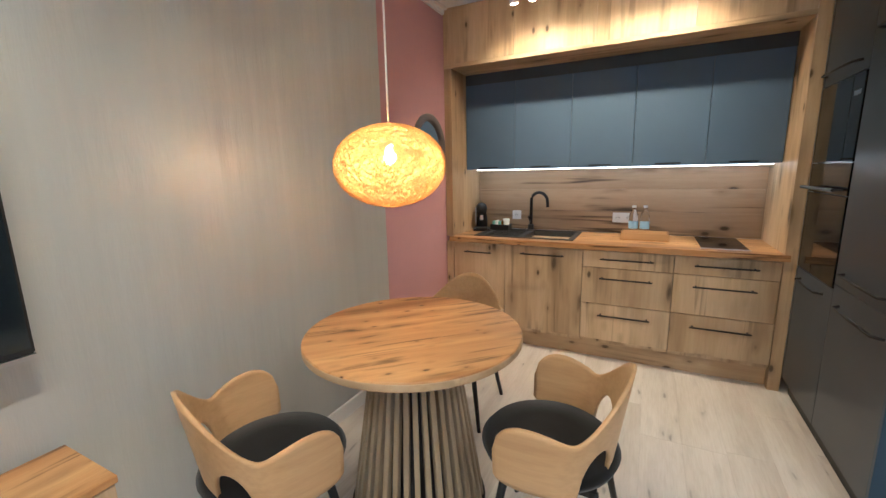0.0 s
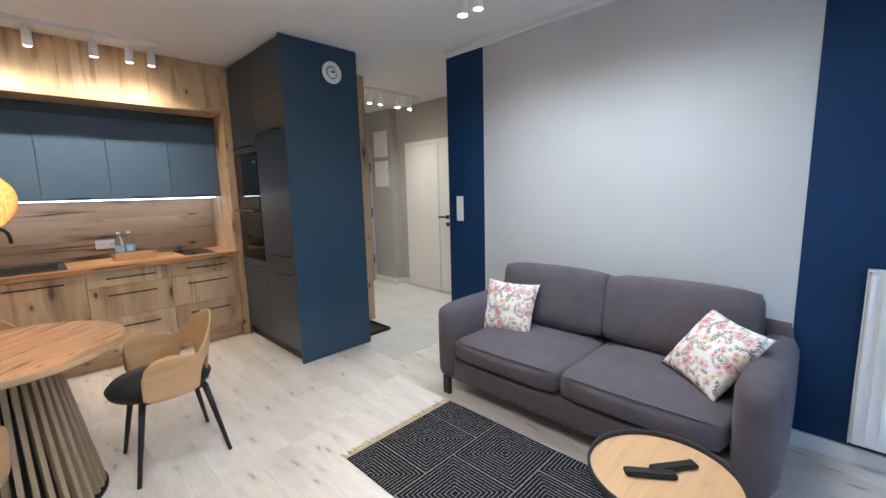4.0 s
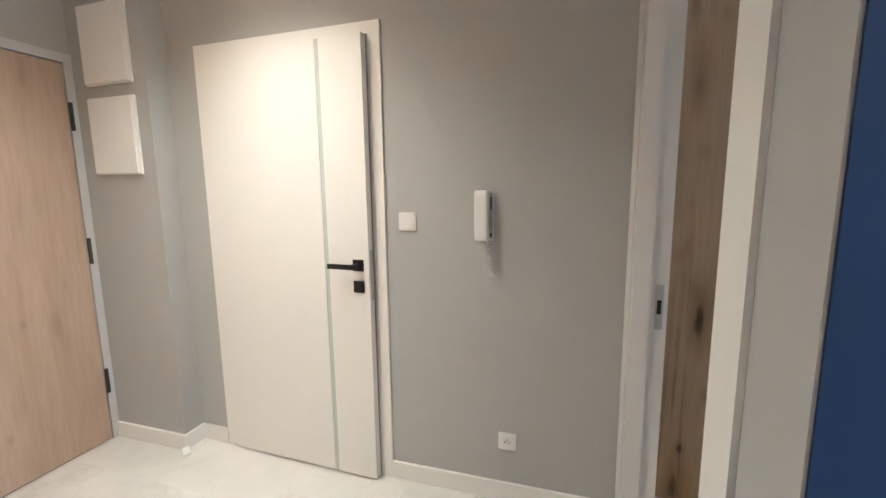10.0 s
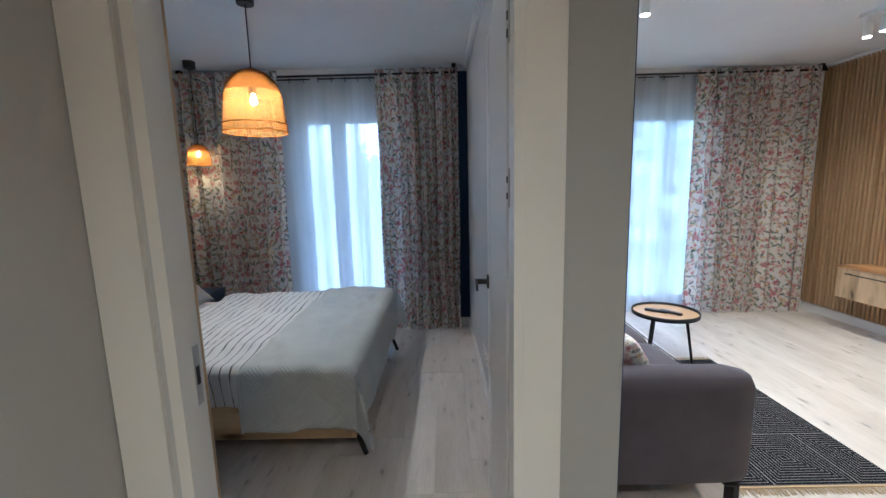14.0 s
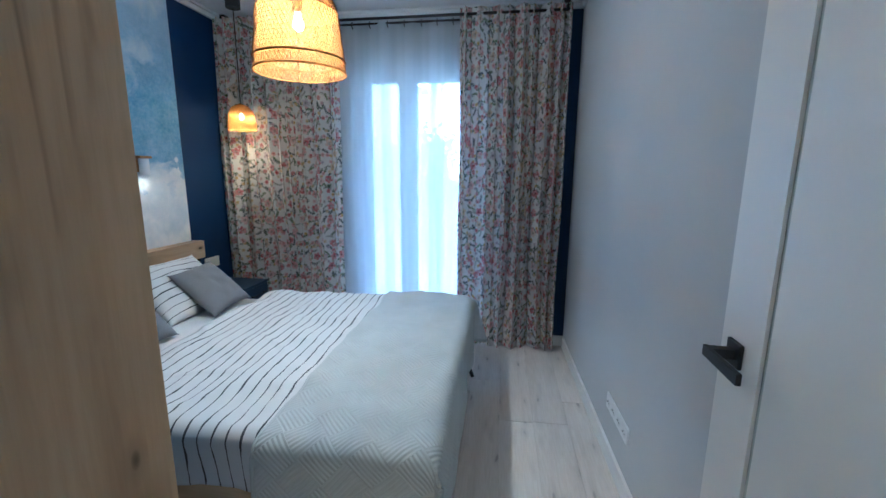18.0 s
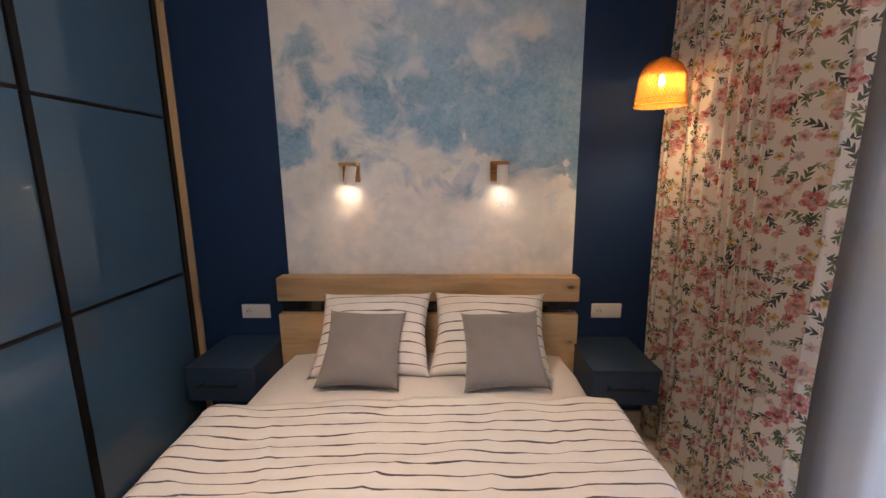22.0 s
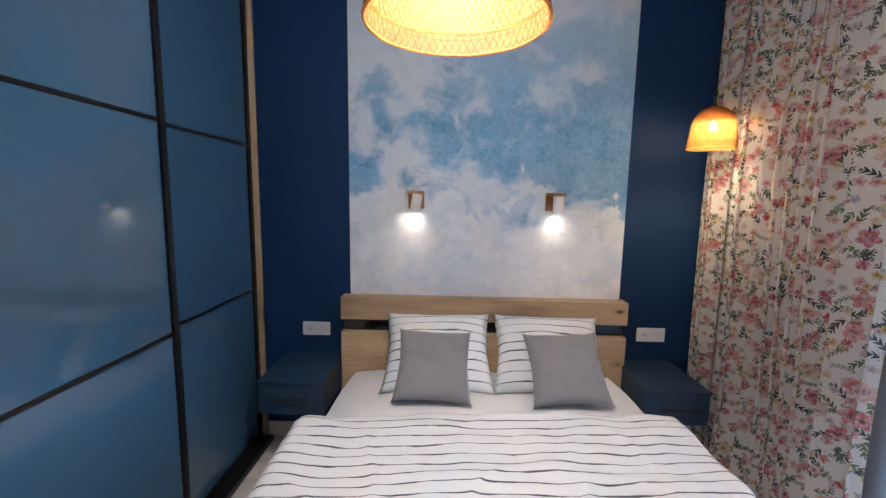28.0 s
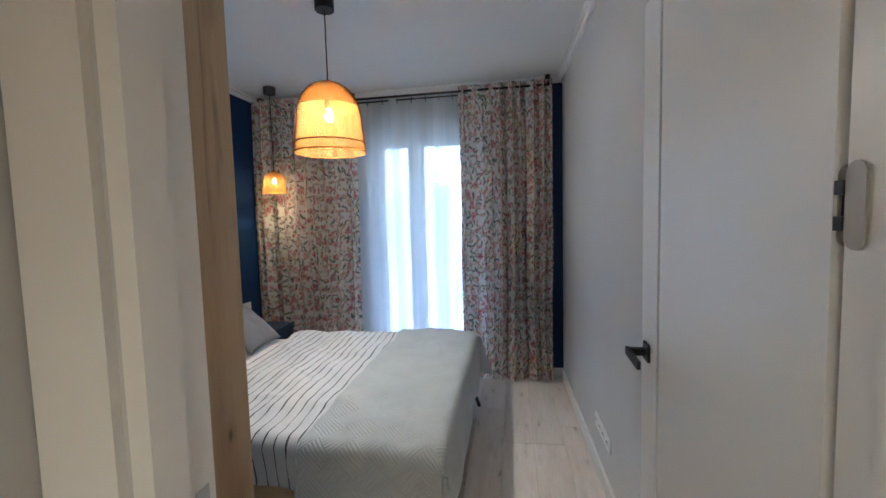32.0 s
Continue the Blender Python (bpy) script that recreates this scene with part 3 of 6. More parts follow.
def wall_with_door(x0, x1, y0, y1, d0, d1, dz):
    """A wall along y in one piece, with a door opening from the floor to dz."""
    outline = [(y0, 0), (d0, 0), (d0, dz), (d1, dz), (d1, 0), (y1, 0), (y1, CEIL), (y0, CEIL)]
    bm = bmesh.new()
    rings = [[bm.verts.new((x, y, z)) for y, z in outline] for x in (x0, x1)]
    for ring in rings:
        bm.faces.new(ring)
    for i in range(len(outline)):
        j = (i + 1) % len(outline)
        bm.faces.new((rings[0][i], rings[0][j], rings[1][j], rings[1][i]))
    bmesh.ops.recalc_face_normals(bm, faces=bm.faces[:])
    return bm


structure("wall_hall_east", wall_with_door(XHALL, XHALL + .2, YN2, YENT, 2.63, 3.48, 2.03), grey_wall, "warm grey painted hall wall with a white door", "wall")
structure("wall_hall_pier", boxes((3.54, XHALL - .0005, 3.74, YENT, 0, CEIL)), grey_wall, "warm grey boxed-out hall wall beside the entrance", "wall")
structure("wall_divider", boxes((XE, XB, YL - .2, YN2, 0, CEIL)), pale_grey, "pale grey wall behind the sofa", "wall")
structure("wall_navy_panel", boxes((XE - .004, XE, 1.12, YN2, 0.085, CEIL - .05)), navy_wall, "navy blue painted stripe at the end of the sofa wall", "wall")
structure("wall_navy_corner", boxes((XE - .004, XE, YL, -0.96, 0.085, CEIL - .05)), navy_wall, "navy blue painted stripe beside the window", "wall")
structure("wall_hall_end", boxes((XE, 2.594, YN2, YN2 + .004, 0.085, CEIL - .05)), grey_wall, "grey end of the dividing wall", "wall")
DX0, DX1 = 2.68, 3.522
SKEW = pose(XB, YN, 0, 0, 0, 1.2)                 # the bedroom side of the dividing wall runs slightly askew


def skewed(*box):
    bm = boxes(*box)
    bm.transform(SKEW)
    return bm


structure("wall_bedroom_west", skewed((-.11, 0, -3.3, -.001, 0, CEIL)), pale_grey, "pale grey bedroom wall beside the open door", "wall")
structure("wall_bedroom_north", boxes((XB, DX0, YN, YN2, 0, CEIL), (DX1, XH + .2, YN, YN2, 0, CEIL), (DX0, DX1, YN, YN2, 2.04, CEIL)), pale_grey, "pale grey bedroom wall with the doorway", "wall")
structure("wall_headboard", boxes((XH, XH + .2, YS - .2, YN, 0, CEIL)), navy_wall, "navy blue painted wall behind the bed", "wall")
WX0, WX1, WZ = 3.34, 4.40, 2.27
structure("wall_bedroom_window", boxes((XB, WX0, YS - .2, YS, 0, CEIL), (WX1 + .12, XH, YS - .2, YS, 0, CEIL)), navy_wall, "navy blue window wall of the bedroom", "wall")
structure("wall_lintel", boxes((WX0, WX1 + .12, YS - .2, YS, WZ, CEIL), (WX1, WX1 + .12, YS - .2, YS, 0, WZ)), white_wall, "white wall round the bedroom window", "wall")
LX0, LX1 = -0.1, 2.20
structure("wall_living_window", boxes((XW, LX0, YL - .2, YL, 0, CEIL), (LX1, XE, YL - .2, YL, 0, CEIL), (LX0, LX1, YL - .2, YL, WZ, CEIL)), white_wall, "white window wall of the living room", "wall")
structure("floor", boxes((XW - .2, XH + .2, YL - .2, YENT + .2, -0.2, -0.012)), black_matt, "dark screed under the floor boards and tiles", "floor")
structure("ceiling", boxes((XW - .2, XH + .2, YL - .2, YENT + .2, CEIL, CEIL + .2)), ceiling_paint, "plain white painted ceiling", "ceiling")


# ---- shape helpers ----
def bm_cyl(r0, r1, z0, z1, n=24, cx=0.0, cy=0.0, caps=True):
    bm = bmesh.new()
    bmesh.ops.create_cone(bm, cap_ends=caps, segments=n, radius1=max(r0, 1e-4), radius2=max(r1, 1e-4), depth=z1 - z0)
    bm.transform(Matrix.Translation((cx, cy, (z0 + z1) / 2)))
    return bm


def bm_lathe(profile, n=40, cx=0.0, cy=0.0):
    """A surface of revolution from rows of radius and height."""
    bm = bmesh.new()
    rings = [[bm.verts.new((cx + r * math.cos(2 * math.pi * i / n), cy + r * math.sin(2 * math.pi * i / n), z)) for i in range(n)] for r, z in profile]
    for a, b in zip(rings, rings[1:]):
        for i in range(n):
            bm.faces.new((a[i], a[(i + 1) % n], b[(i + 1) % n], b[i]))
    return bm


def bm_tube(points, r, n=8, r_end=None, closed=False):
    """A round bar along points."""
    pts = [Vector(p) for p in points]
    bm = bmesh.new()
    rings = []
    m = len(pts)
    for i, p in enumerate(pts):
        a = pts[i - 1] if i or closed else p
        b = pts[(i + 1) % m] if i < m - 1 or closed else p
        d = (b - a).normalized()
        ref = Vector((0, 0, 1)) if abs(d.z) < 0.9 else Vector((1, 0, 0))
        u = d.cross(ref).normalized()
        w = d.cross(u)
        rr = r if r_end is None else r + (r_end - r) * i / max(1, m - 1)
        rings.append([bm.verts.new(p + (u * math.cos(2 * math.pi * k / n) + w * math.sin(2 * math.pi * k / n)) * rr) for k in range(n)])
    for a, b in zip(rings, rings[1:] + (rings[:1] if closed else [])):
        for k in range(n):
            bm.faces.new((a[k], a[(k + 1) % n], b[(k + 1) % n], b[k]))
    if not closed:
        bm.faces.new(rings[0][::-1])
        bm.faces.new(rings[-1])
    bmesh.ops.recalc_face_normals(bm, faces=bm.faces[:])
    return bm


def thicken(bm, d):
    """Give a sheet a second face at the distance d behind it, and close its border."""
    bm.normal_update()
    lay = bm.loops.layers.uv.active
    faces, border = bm.faces[:], [e for e in bm.edges if e.is_boundary]
    twin = {v: bm.verts.new(v.co - v.normal * d) for v in bm.verts[:]}
    for f in faces:
        g = bm.faces.new([twin[v] for v in reversed(f.verts)])
        for a, b in zip(g.loops, reversed(f.loops)):
            a[lay].uv = b[lay].uv
    for e in border:
        loop = e.link_loops[0]
        a, b = loop.vert, loop.link_loop_next.vert
        g = bm.faces.new((b, a, twin[a], twin[b]))
        for q in g.loops:
            q[lay].uv = loop[lay].uv
    return bm


def bm_sheet(nu, nv, place, thick=0.0, uv=None):
    """A grid sheet, place(i / nu, j / nv) -> point, with its own map and, if asked, thickness."""
    bm = bmesh.new()
    lay = bm.loops.layers.uv.new("map")
    vs = [[bm.verts.new(place(i / nu, j / nv)) for j in range(nv + 1)] for i in range(nu + 1)]
    for i in range(nu):
        for j in range(nv):
            quad = ((i, j), (i + 1, j), (i + 1, j + 1), (i, j + 1))
            f = bm.faces.new([vs[a][b] for a, b in quad])
            for loop, (a, b) in zip(f.loops, quad):
                loop[lay].uv = uv(a / nu, b / nv) if uv else (a / nu, b / nv)
    if thick:
        thicken(bm, thick)
    return bm


def soft_box(x0, x1, y0, y1, z0, z1, bevel=0.05, puff=0.0, seg=4, cuts=0):
    """A padded block with round edges and slightly swollen faces."""
    bm = bm_box(x0, x1, y0, y1, z0, z1)
    bmesh.ops.subdivide_edges(bm, edges=bm.edges[:], cuts=7, use_grid_fill=True)
    c = Vector(((x0 + x1) / 2, (y0 + y1) / 2, (z0 + z1) / 2))
    h = Vector(((x1 - x0) / 2, (y1 - y0) / 2, (z1 - z0) / 2))
    for v in bm.verts:
        q = Vector(((v.co.x - c.x) / h.x, (v.co.y - c.y) / h.y, (v.co.z - c.z) / h.z))
        inner = Vector([max(-h[i] + bevel, min(h[i] - bevel, q[i] * h[i])) for i in range(3)])
        d = Vector([q[i] * h[i] for i in range(3)]) - inner
        if d.length > 1e-6:
            d = d.normalized() * bevel
        out = inner + d
        swell = [(1 - q[(i + 1) % 3] ** 2) * (1 - q[(i + 2) % 3] ** 2) * q[i] for i in range(3)]
        out += Vector(swell) * puff
        wob = noise.noise(Vector((out.x * 5 + c.x * 7, out.y * 5 + c.y * 7, out.z * 5))) * puff * 0.25
        v.co = c + out * (1 + wob)
    return bm


def cushion(w, d, h, seed=0, n=26, droop=0.0):
    """A pillow lying flat: plump in the middle, drawn to its corners, creased."""
    bm = bmesh.new()
    lay = bm.loops.layers.uv.new("map")
    sides = []
    for side in (1, -1):
        grid = []
        for i in range(n + 1):
            row = []
            for j in range(n + 1):
                u, v = i / n * 2 - 1, j / n * 2 - 1
                t = max(0.0, (1 - abs(u) ** 2.6)) ** 0.55 * max(0.0, (1 - abs(v) ** 2.6)) ** 0.55
                pinch = 1 - 0.12 * (1 - abs(u)) ** 0.5 * abs(v) ** 3
                pinch2 = 1 - 0.12 * (1 - abs(v)) ** 0.5 * abs(u) ** 3
                crease = noise.noise(Vector((u * 2.1 + seed, v * 2.1, side + seed * 0.7))) * 0.24 * t + noise.noise(Vector((u * 6 + seed, v * 3.4, side * 2 + seed))) * 0.07 * t
                z = side * h / 2 * t * (1 + crease)
                row.append(bm.verts.new((u * w / 2 * pinch2, v * d / 2 * pinch, z - droop * u * u)))
            grid.append(row)
        for i in range(n):
            for j in range(n):
                quad = [(i, j), (i + 1, j), (i + 1, j + 1), (i, j + 1)]
                if side < 0:
                    quad = quad[::-1]
                f = bm.faces.new([grid[a][b] for a, b in quad])
                for loop, (a, b) in zip(f.loops, quad):
                    loop[lay].uv = (a / n * w, b / n * d)
        sides.append(grid)
    bmesh.ops.remove_doubles(bm, verts=bm.verts[:], dist=1e-5)
    return bm


def bar_handle(name, length, axis, m, parent, out=0.032):
    """A thin black bar handle on two feet; it runs along its own x and stands out along -y."""
    bm = bm_box(-length / 2, length / 2, -out - 0.008, -out, -0.005, 0.005, 0.002)
    for s in (-1, 1):
        bm_add(bm, bm_box(s * (length / 2 - 0.02) - 0.004, s * (length / 2 - 0.02) + 0.004, -out, 0, -0.004, 0.004))
    bm.transform(m)
    return part(name, bm, black_matt, parent, "black bar handle", world=True)


# ---- kitchen ----
KF = 3.17
kx = [-1.10, -0.655, -0.068, 0.512, 1.076]


def base_unit(x0, x1, fronts, label, handles):
    t = thing("kitchen_base_cabinet", pose((x0 + x1) / 2, KF + .3, 0), label, "cabinet", "kitchen base units")
    part("body", bm_box(x0 + .001, x1 - .001, KF + .021, YK - .01, .13, .83), oak_z, t, world=True)
    for (z0, z1), (hl, hz) in zip(fronts, handles):
        f = part("drawer_front" if len(fronts) > 1 else "door", bm_box(x0 + .002, x1 - .002, KF, KF + .02, z0, z1, .0015), oak_z, t, world=True)
        bar_handle("handle", hl, 0, pose((x0 + x1) / 2, KF, hz), f)
    return t


base_unit(kx[0], kx[1], [(.16, .822)], "oak kitchen base cabinet with one narrow door", [(.23, .755)])
base_unit(kx[1], kx[2], [(.16, .822)], "oak dishwasher front under the worktop", [(.33, .77)])
dr = [(.16, .43), (.434, .70), (.704, .822)]
base_unit(kx[2], kx[3], dr, "oak kitchen cabinet with three drawers", [(.34, .355), (.34, .63), (.34, .77)])
base_unit(kx[3], kx[4], dr, "oak kitchen cabinet with three drawers beside the tall unit", [(.34, .355), (.34, .63), (.34, .77)])
solid("plinth", bm_box(kx[0], kx[4], KF + .06, KF + .078, 0, .13), oak_x, "recessed oak plinth under the base cabinets", "plinth")
# worktop with the cut-out for the sink left open
SX0, SX1, SY0, SY1 = -.94, -.17, 3.27, 3.70
solid("worktop", boxes((-1.135, SX0, KF - .012, YK - .02, .83, .87), (SX1, kx[4] + .03, KF - .012, YK - .02, .83, .87), (SX0, SX1, KF - .012, SY0, .83, .87), (SX0, SX1, SY1, YK - .02, .83, .87)), honey_x, "honey oak worktop with straight grain", "worktop")
t = thing("splashback", pose(0, YK - .01, .872), "oak plank splashback with long dark cracks", "splashback")
for z0, z1 in ((.872, 1.051), (1.0518, 1.230), (1.2308, 1.41)):
    part("board", bm_box(-1.105, kx[4], YK - .018, YK - .001, z0, z1, .0008), splash_oak, t, world=True)
t = thing("kitchen_surround", pose(0, KF, 0), "oak frame round the kitchen niche up to the ceiling", "surround")
part("side_post", bm_box(-1.166, -1.106, KF + .004, YK - .001, .872, 2.19), oak_z, t, world=True)
part("side_post", bm_box(1.078, 1.140, KF - .002, YK - .001, 0, CEIL - .004), oak_z, t, world=True)
part("low_post", bm_box(-1.166, -1.106, KF + .004, YK - .001, 0, .828), oak_z, t, world=True)
part("top_board", bm_box(-1.166, 1.077, KF - .006, YK - .001, 2.185, 2.215, .002), oak_x, t, world=True)
for i in range(4):
    a = -1.166 + i * 2.243 / 4
    part("frieze_panel", bm_box(a + .001, a + 2.243 / 4 - .001, KF, KF + .03, 2.217, CEIL - .004, .001), oak_z, t, world=True)
part("soffit", bm_box(-1.105, 1.077, 3.46, YK - .001, 2.10, 2.184), dark_front, t, "dark filler above the wall cabinets", world=True)
ux = [-1.10, -.673, -.231, .207, .657, 1.073]
for a, b in zip(ux, ux[1:]):
    u = thing("kitchen_wall_cabinet", pose((a + b) / 2, YK - .01, 1.42), "matt blue wall cabinet with a small bar handle", "cabinet", "kitchen wall units")
    part("body", bm_box(a + .001, b - .001, 3.47, YK - .012, 1.42, 2.098), dark_front, u, world=True)
    # door colour carries the spot and strip light that falls here
    d = part("door", bm_box(a + .0015, b - .0015, 3.45, 3.469, 1.412, 2.098, .0012), blue_front_lit, u, world=True)
    bar_handle("handle", .16, 0, pose((a + b) / 2, 3.45, 1.425), d, .02)
led = thing("led_strip", pose(0, 3.60, 1.40), "white glowing light strip under the wall cabinets", "lamp")
part("profile", bm_box(-1.06, 1.06, 3.595, 3.625, 1.408, 1.4195), steel, led, world=True)
part("diffuser", bm_box(-1.06, 1.06, 3.597, 3.623, 1.4025, 1.4075), led_glow, led, world=True)

# sink, tap and things on the worktop
t = thing("kitchen_sink", pose(-.55, 3.5, .87), "black granite sink with a ribbed drainer", "sink")
part("rim", boxes((SX0 - .015, SX1 + .015, SY0 - .015, SY0 + .02, .870, .877), (SX0 - .015, SX1 + .015, SY1 - .02, SY1 + .015, .870, .877), (SX0 - .015, SX0 + .02, SY0 + .02, SY1 - .02, .870, .877), (SX1 - .02, SX1 + .015, SY0 + .02, SY1 - .02, .870, .877)), graphite, t, world=True)
part("drainer", boxes((SX0 + .02, -.56, SY0 + .02, SY1 - .02, .862, .870)), graphite, t, world=True)
for i in range(7):
    part("rib", bm_box(SX0 + .06, -.60, SY0 + .06 + i * .05, SY0 + .075 + i * .05, .8705, .8755, .002), graphite, t, world=True)
part("bowl", boxes((-.56, -.55, SY0 + .02, SY1 - .02, .70, .872), (SX1 - .03, SX1 - .02, SY0 + .02, SY1 - .02, .70, .872), (-.55, SX1 - .03, SY0 + .02, SY0 + .03, .70, .872), (-.55, SX1 - .03, SY1 - .03, SY1 - .02, .70, .872), (-.56, SX1 - .02, SY0 + .02, SY1 - .02, .69, .70)), graphite, t, world=True)
t = thing("kitchen_tap", pose(-.60, 3.735, .87), "black swan-neck kitchen tap", "tap")
part("base", bm_cyl(.028, .024, 0, .05), black_matt, t, smooth=False)
arc = [(0, 0, .05), (0, 0, .26)] + [(.075 - .075 * math.cos(a), -.04 * math.sin(a / 2), .26 + .075 * math.sin(a)) for a in [i * math.pi / 10 for i in range(1, 11)]] + [(.155, -.045, .21)]
part("spout", bm_tube(arc, .013, 10), black_matt, t, smooth=True)
part("lever", bm_tube([(0, 0, .07), (.0, -.05, .10), (0, -.085, .13)], .007, 8), black_matt, t, smooth=True)
t = thing("hob", pose(.79, 3.47, .8705), "black glass cooking hob in the worktop", "hob")
part("glass_plate", bm_box(.66, .92, 3.235, 3.735, .8705, .877, .002), oven_glass, t, world=True)
part("edge_trim", bm_box(.655, .925, 3.226, 3.2335, .8705, .8775), steel, t, "pale metal front edge", world=True)
t = thing("serving_tray", pose(.32, 3.52, .8705), "small oak tray with handles on the worktop", "tray")
part("bottom", bm_box(-.16, .16, -.09, .09, 0, .008), honey_x, t)
for y in (-.09, .082):
    part("long_side", bm_box(-.16, .16, y, y + .008, .0085, .052, .002), ply, t)
for x in (-.16, .152):
    part("short_side", bm_box(x, x + .008, -.081, .081, .0085, .055, .002), honey_x, t)
for i in range(3):
    c = solid("sugar_sachet", bm_box(.36 + i * .035, .385 + i * .035, 3.47, 3.53, .8795, .905, .004), white_plastic, "white paper sachet standing in the tray", "sachet", "sachets in the tray")
for bx_, by_ in ((.235, 3.66), (.315, 3.67)):
    t = thing("water_bottle", pose(bx_, by_, .8705), "clear plastic water bottle with a blue label", "bottle", "water bottles on the worktop")
    part("bottle_body", bm_lathe([(.001, 0), (.033, .002), (.034, .05), (.031, .09), (.034, .13), (.030, .17), (.013, .205), (.013, .222)], 20), clear_glass, t, smooth=True)
    part("bottle_label", bm_lathe([(.0345, .06), (.0345, .115)], 20), paint("label_blue", (.35, .55, .75), .4, 0) if "label_blue" not in MATS else MATS["label_blue"], t, "pale blue paper label")
    part("cap", bm_cyl(.015, .015, .2225, .24, 16), white_plastic, t)
t = thing("coffee_machine", pose(-1.02, 3.60, .8705, 0, 0, 20), "small black and white capsule coffee machine", "coffee machine")
part("foot", bm_box(-.075, .075, -.10, .09, 0, .02, .006), black_matt, t)
part("back_shell", bm_tube([(0, .075, .02), (0, .095, .10), (0, .06, .185), (0, -.02, .205), (0, -.08, .175)], .052, 16, .045), black_matt, t, smooth=True)
part("side_cover", bm_lathe([(.001, -.004), (.075, -.004), (.082, 0), (.075, .004), (.001, .004)], 28), white_plastic, t, "white round side cover", True).matrix_basis = pose(-.054, .02, .125, 0, 90, 0)
part("spout", bm_cyl(.018, .014, .10, .14, 14, 0, -.07), steel, t)
part("drip_tray", bm_box(-.05, .05, -.13, -.04, .0205, .035, .003), graphite, t)
t = thing("caddy", pose(-.86, 3.67, .8705), "low black caddy with cups and sachets beside the coffee machine", "caddy")
part("box", boxes((-.085, .085, -.05, .05, 0, .006), (-.085, .085, -.05, -.045, .006, .05), (-.085, .085, .045, .05, .006, .05), (-.085, -.08, -.045, .045, .006, .05), (.08, .085, -.045, .045, .006, .05)), black_matt, t)
teal = paint("teal_paper", (.25, .55, .48), .6, .02)
for i, mt in enumerate((teal, white_plastic, teal, bamboo)):
    part("sachet", bm_box(-.072 + i * .028, -.052 + i * .028, -.03, .03, .007, .078 + .006 * (i % 2), .003), mt, t)
part("cup", bm_lathe([(.001, .007), (.024, .007), (.03, .10), (.028, .10), (.022, .012), (.001, .011)], 20, .052, 0), white_plastic, t, "white paper cup", True)


def socket_plate(m, n=1, kind="socket", label="white double wall socket", vertical=False, covered=-1):
    """Wall plates: they lie in their own xz plane, facing -y."""
    t = thing("wall_socket" if kind == "socket" else "light_switch", m, label, kind)
    step = .0745 if vertical else .081
    w = step * n
    a, b = (.0405, w / 2) if vertical else (w / 2, .0405)
    part("plate", bm_box(-a, a, -.009, -.0005, -b, b, .003), white_plastic, t)
    for i in range(n):
        o = -w / 2 + step / 2 + i * step
        cx, cz = (0, o) if vertical else (o, 0)
        if i == covered:
            part("cover", bm_box(cx - .030, cx + .030, -.0115, -.0095, cz - .030, cz + .030, .0008), white_plastic, t, "flat blank cover")
        elif kind == "switch":
            part("rocker", bm_box(cx - .029, cx + .029, -.0135, -.0095, cz - .029, cz + .029, .003), white_plastic, t)
        else:
            part("well", bm_cyl(.021, .021, 0, .0015, 20), white_wall, t).matrix_basis = pose(cx, -.0095, cz, 90)
            part("earth_pin", bm_cyl(.0028, .0028, 0, .01, 10), steel, t).matrix_basis = pose(cx, -.0115, cz + .011, 90)
            for s in (-1, 1):
                part("pin_hole", bm_cyl(.0032, .0032, 0, .0012, 10), black_matt, t).matrix_basis = pose(cx + s * .0095, -.0113, cz, 90)
    return t


socket_plate(pose(.155, YK - .0185, 1.0), 2, label="white double socket on the oak splashback")
socket_plate(pose(-.74, YK - .0185, 1.0), 1, label="white socket on the splashback behind the jars")

# tall units: fridge front and oven column, closed by a blue end panel
TXF = 1.143
t = thing("tall_end_panel", pose(1.48, 2.03, 0), "tall matt blue end panel of the fridge cabinet", "panel")
part("panel", bm_box(TXF - .002, 1.826, 2.03, 2.05, 0, CEIL - .003, .001), blue_front, t, world=True)
part("back_panel", bm_box(1.795, 1.8165, 2.052, YK, 0, CEIL - .003), blue_front, t, world=True)


def front_x(name, y0, y1, z0, z1, parent, mat, label=""):
    return part(name, bm_box(TXF, TXF + .02, y0 + .0015, y1 - .0015, z0 + .0015, z1 - .0015, .001), mat, parent, label, world=True)


def handle_x(y0, y1, z, parent):
    bm = bmesh.new()
    pts = [(TXF, y0, z), (TXF - .03, y0 + .025, z), (TXF - .034, (y0 + y1) / 2, z), (TXF - .03, y1 - .025, z), (TXF, y1, z)]
    bm_add(bm, bm_tube(pts, .006, 8))
    return part("handle", bm, black_matt, parent, "black bow handle", True, True)


YM = 2.63
t = thing("fridge_cabinet", pose(1.45, 2.34, 0), "tall dark blue cabinet with a built-in fridge", "cabinet", "tall kitchen units")
part("body", bm_box(TXF + .022, 1.793, 2.052, YM - .001, .09, CEIL - .01), dark_front, t, world=True)
d = front_x("upper_door", 2.052, YM, .84, 2.20, t, dark_front)
handle_x(2.12, 2.54, .905, d)
d = front_x("lower_door", 2.052, YM, .10, .84, t, dark_front)
handle_x(2.12, 2.54, .755, d)
d = front_x("top_door", 2.052, YM, 2.20, CEIL - .02, t, dark_front)
part("plinth", bm_box(TXF + .04, TXF + .055, 2.052, YM, 0, .09), black_matt, t, world=True)
t = thing("oven_cabinet", pose(1.45, 2.9, 0), "tall dark blue cabinet holding oven and microwave", "cabinet", "tall kitchen units")
part("body", bm_box(TXF + .022, 1.793, YM + .001, KF - .004, .09, CEIL - .01), dark_front, t, world=True)
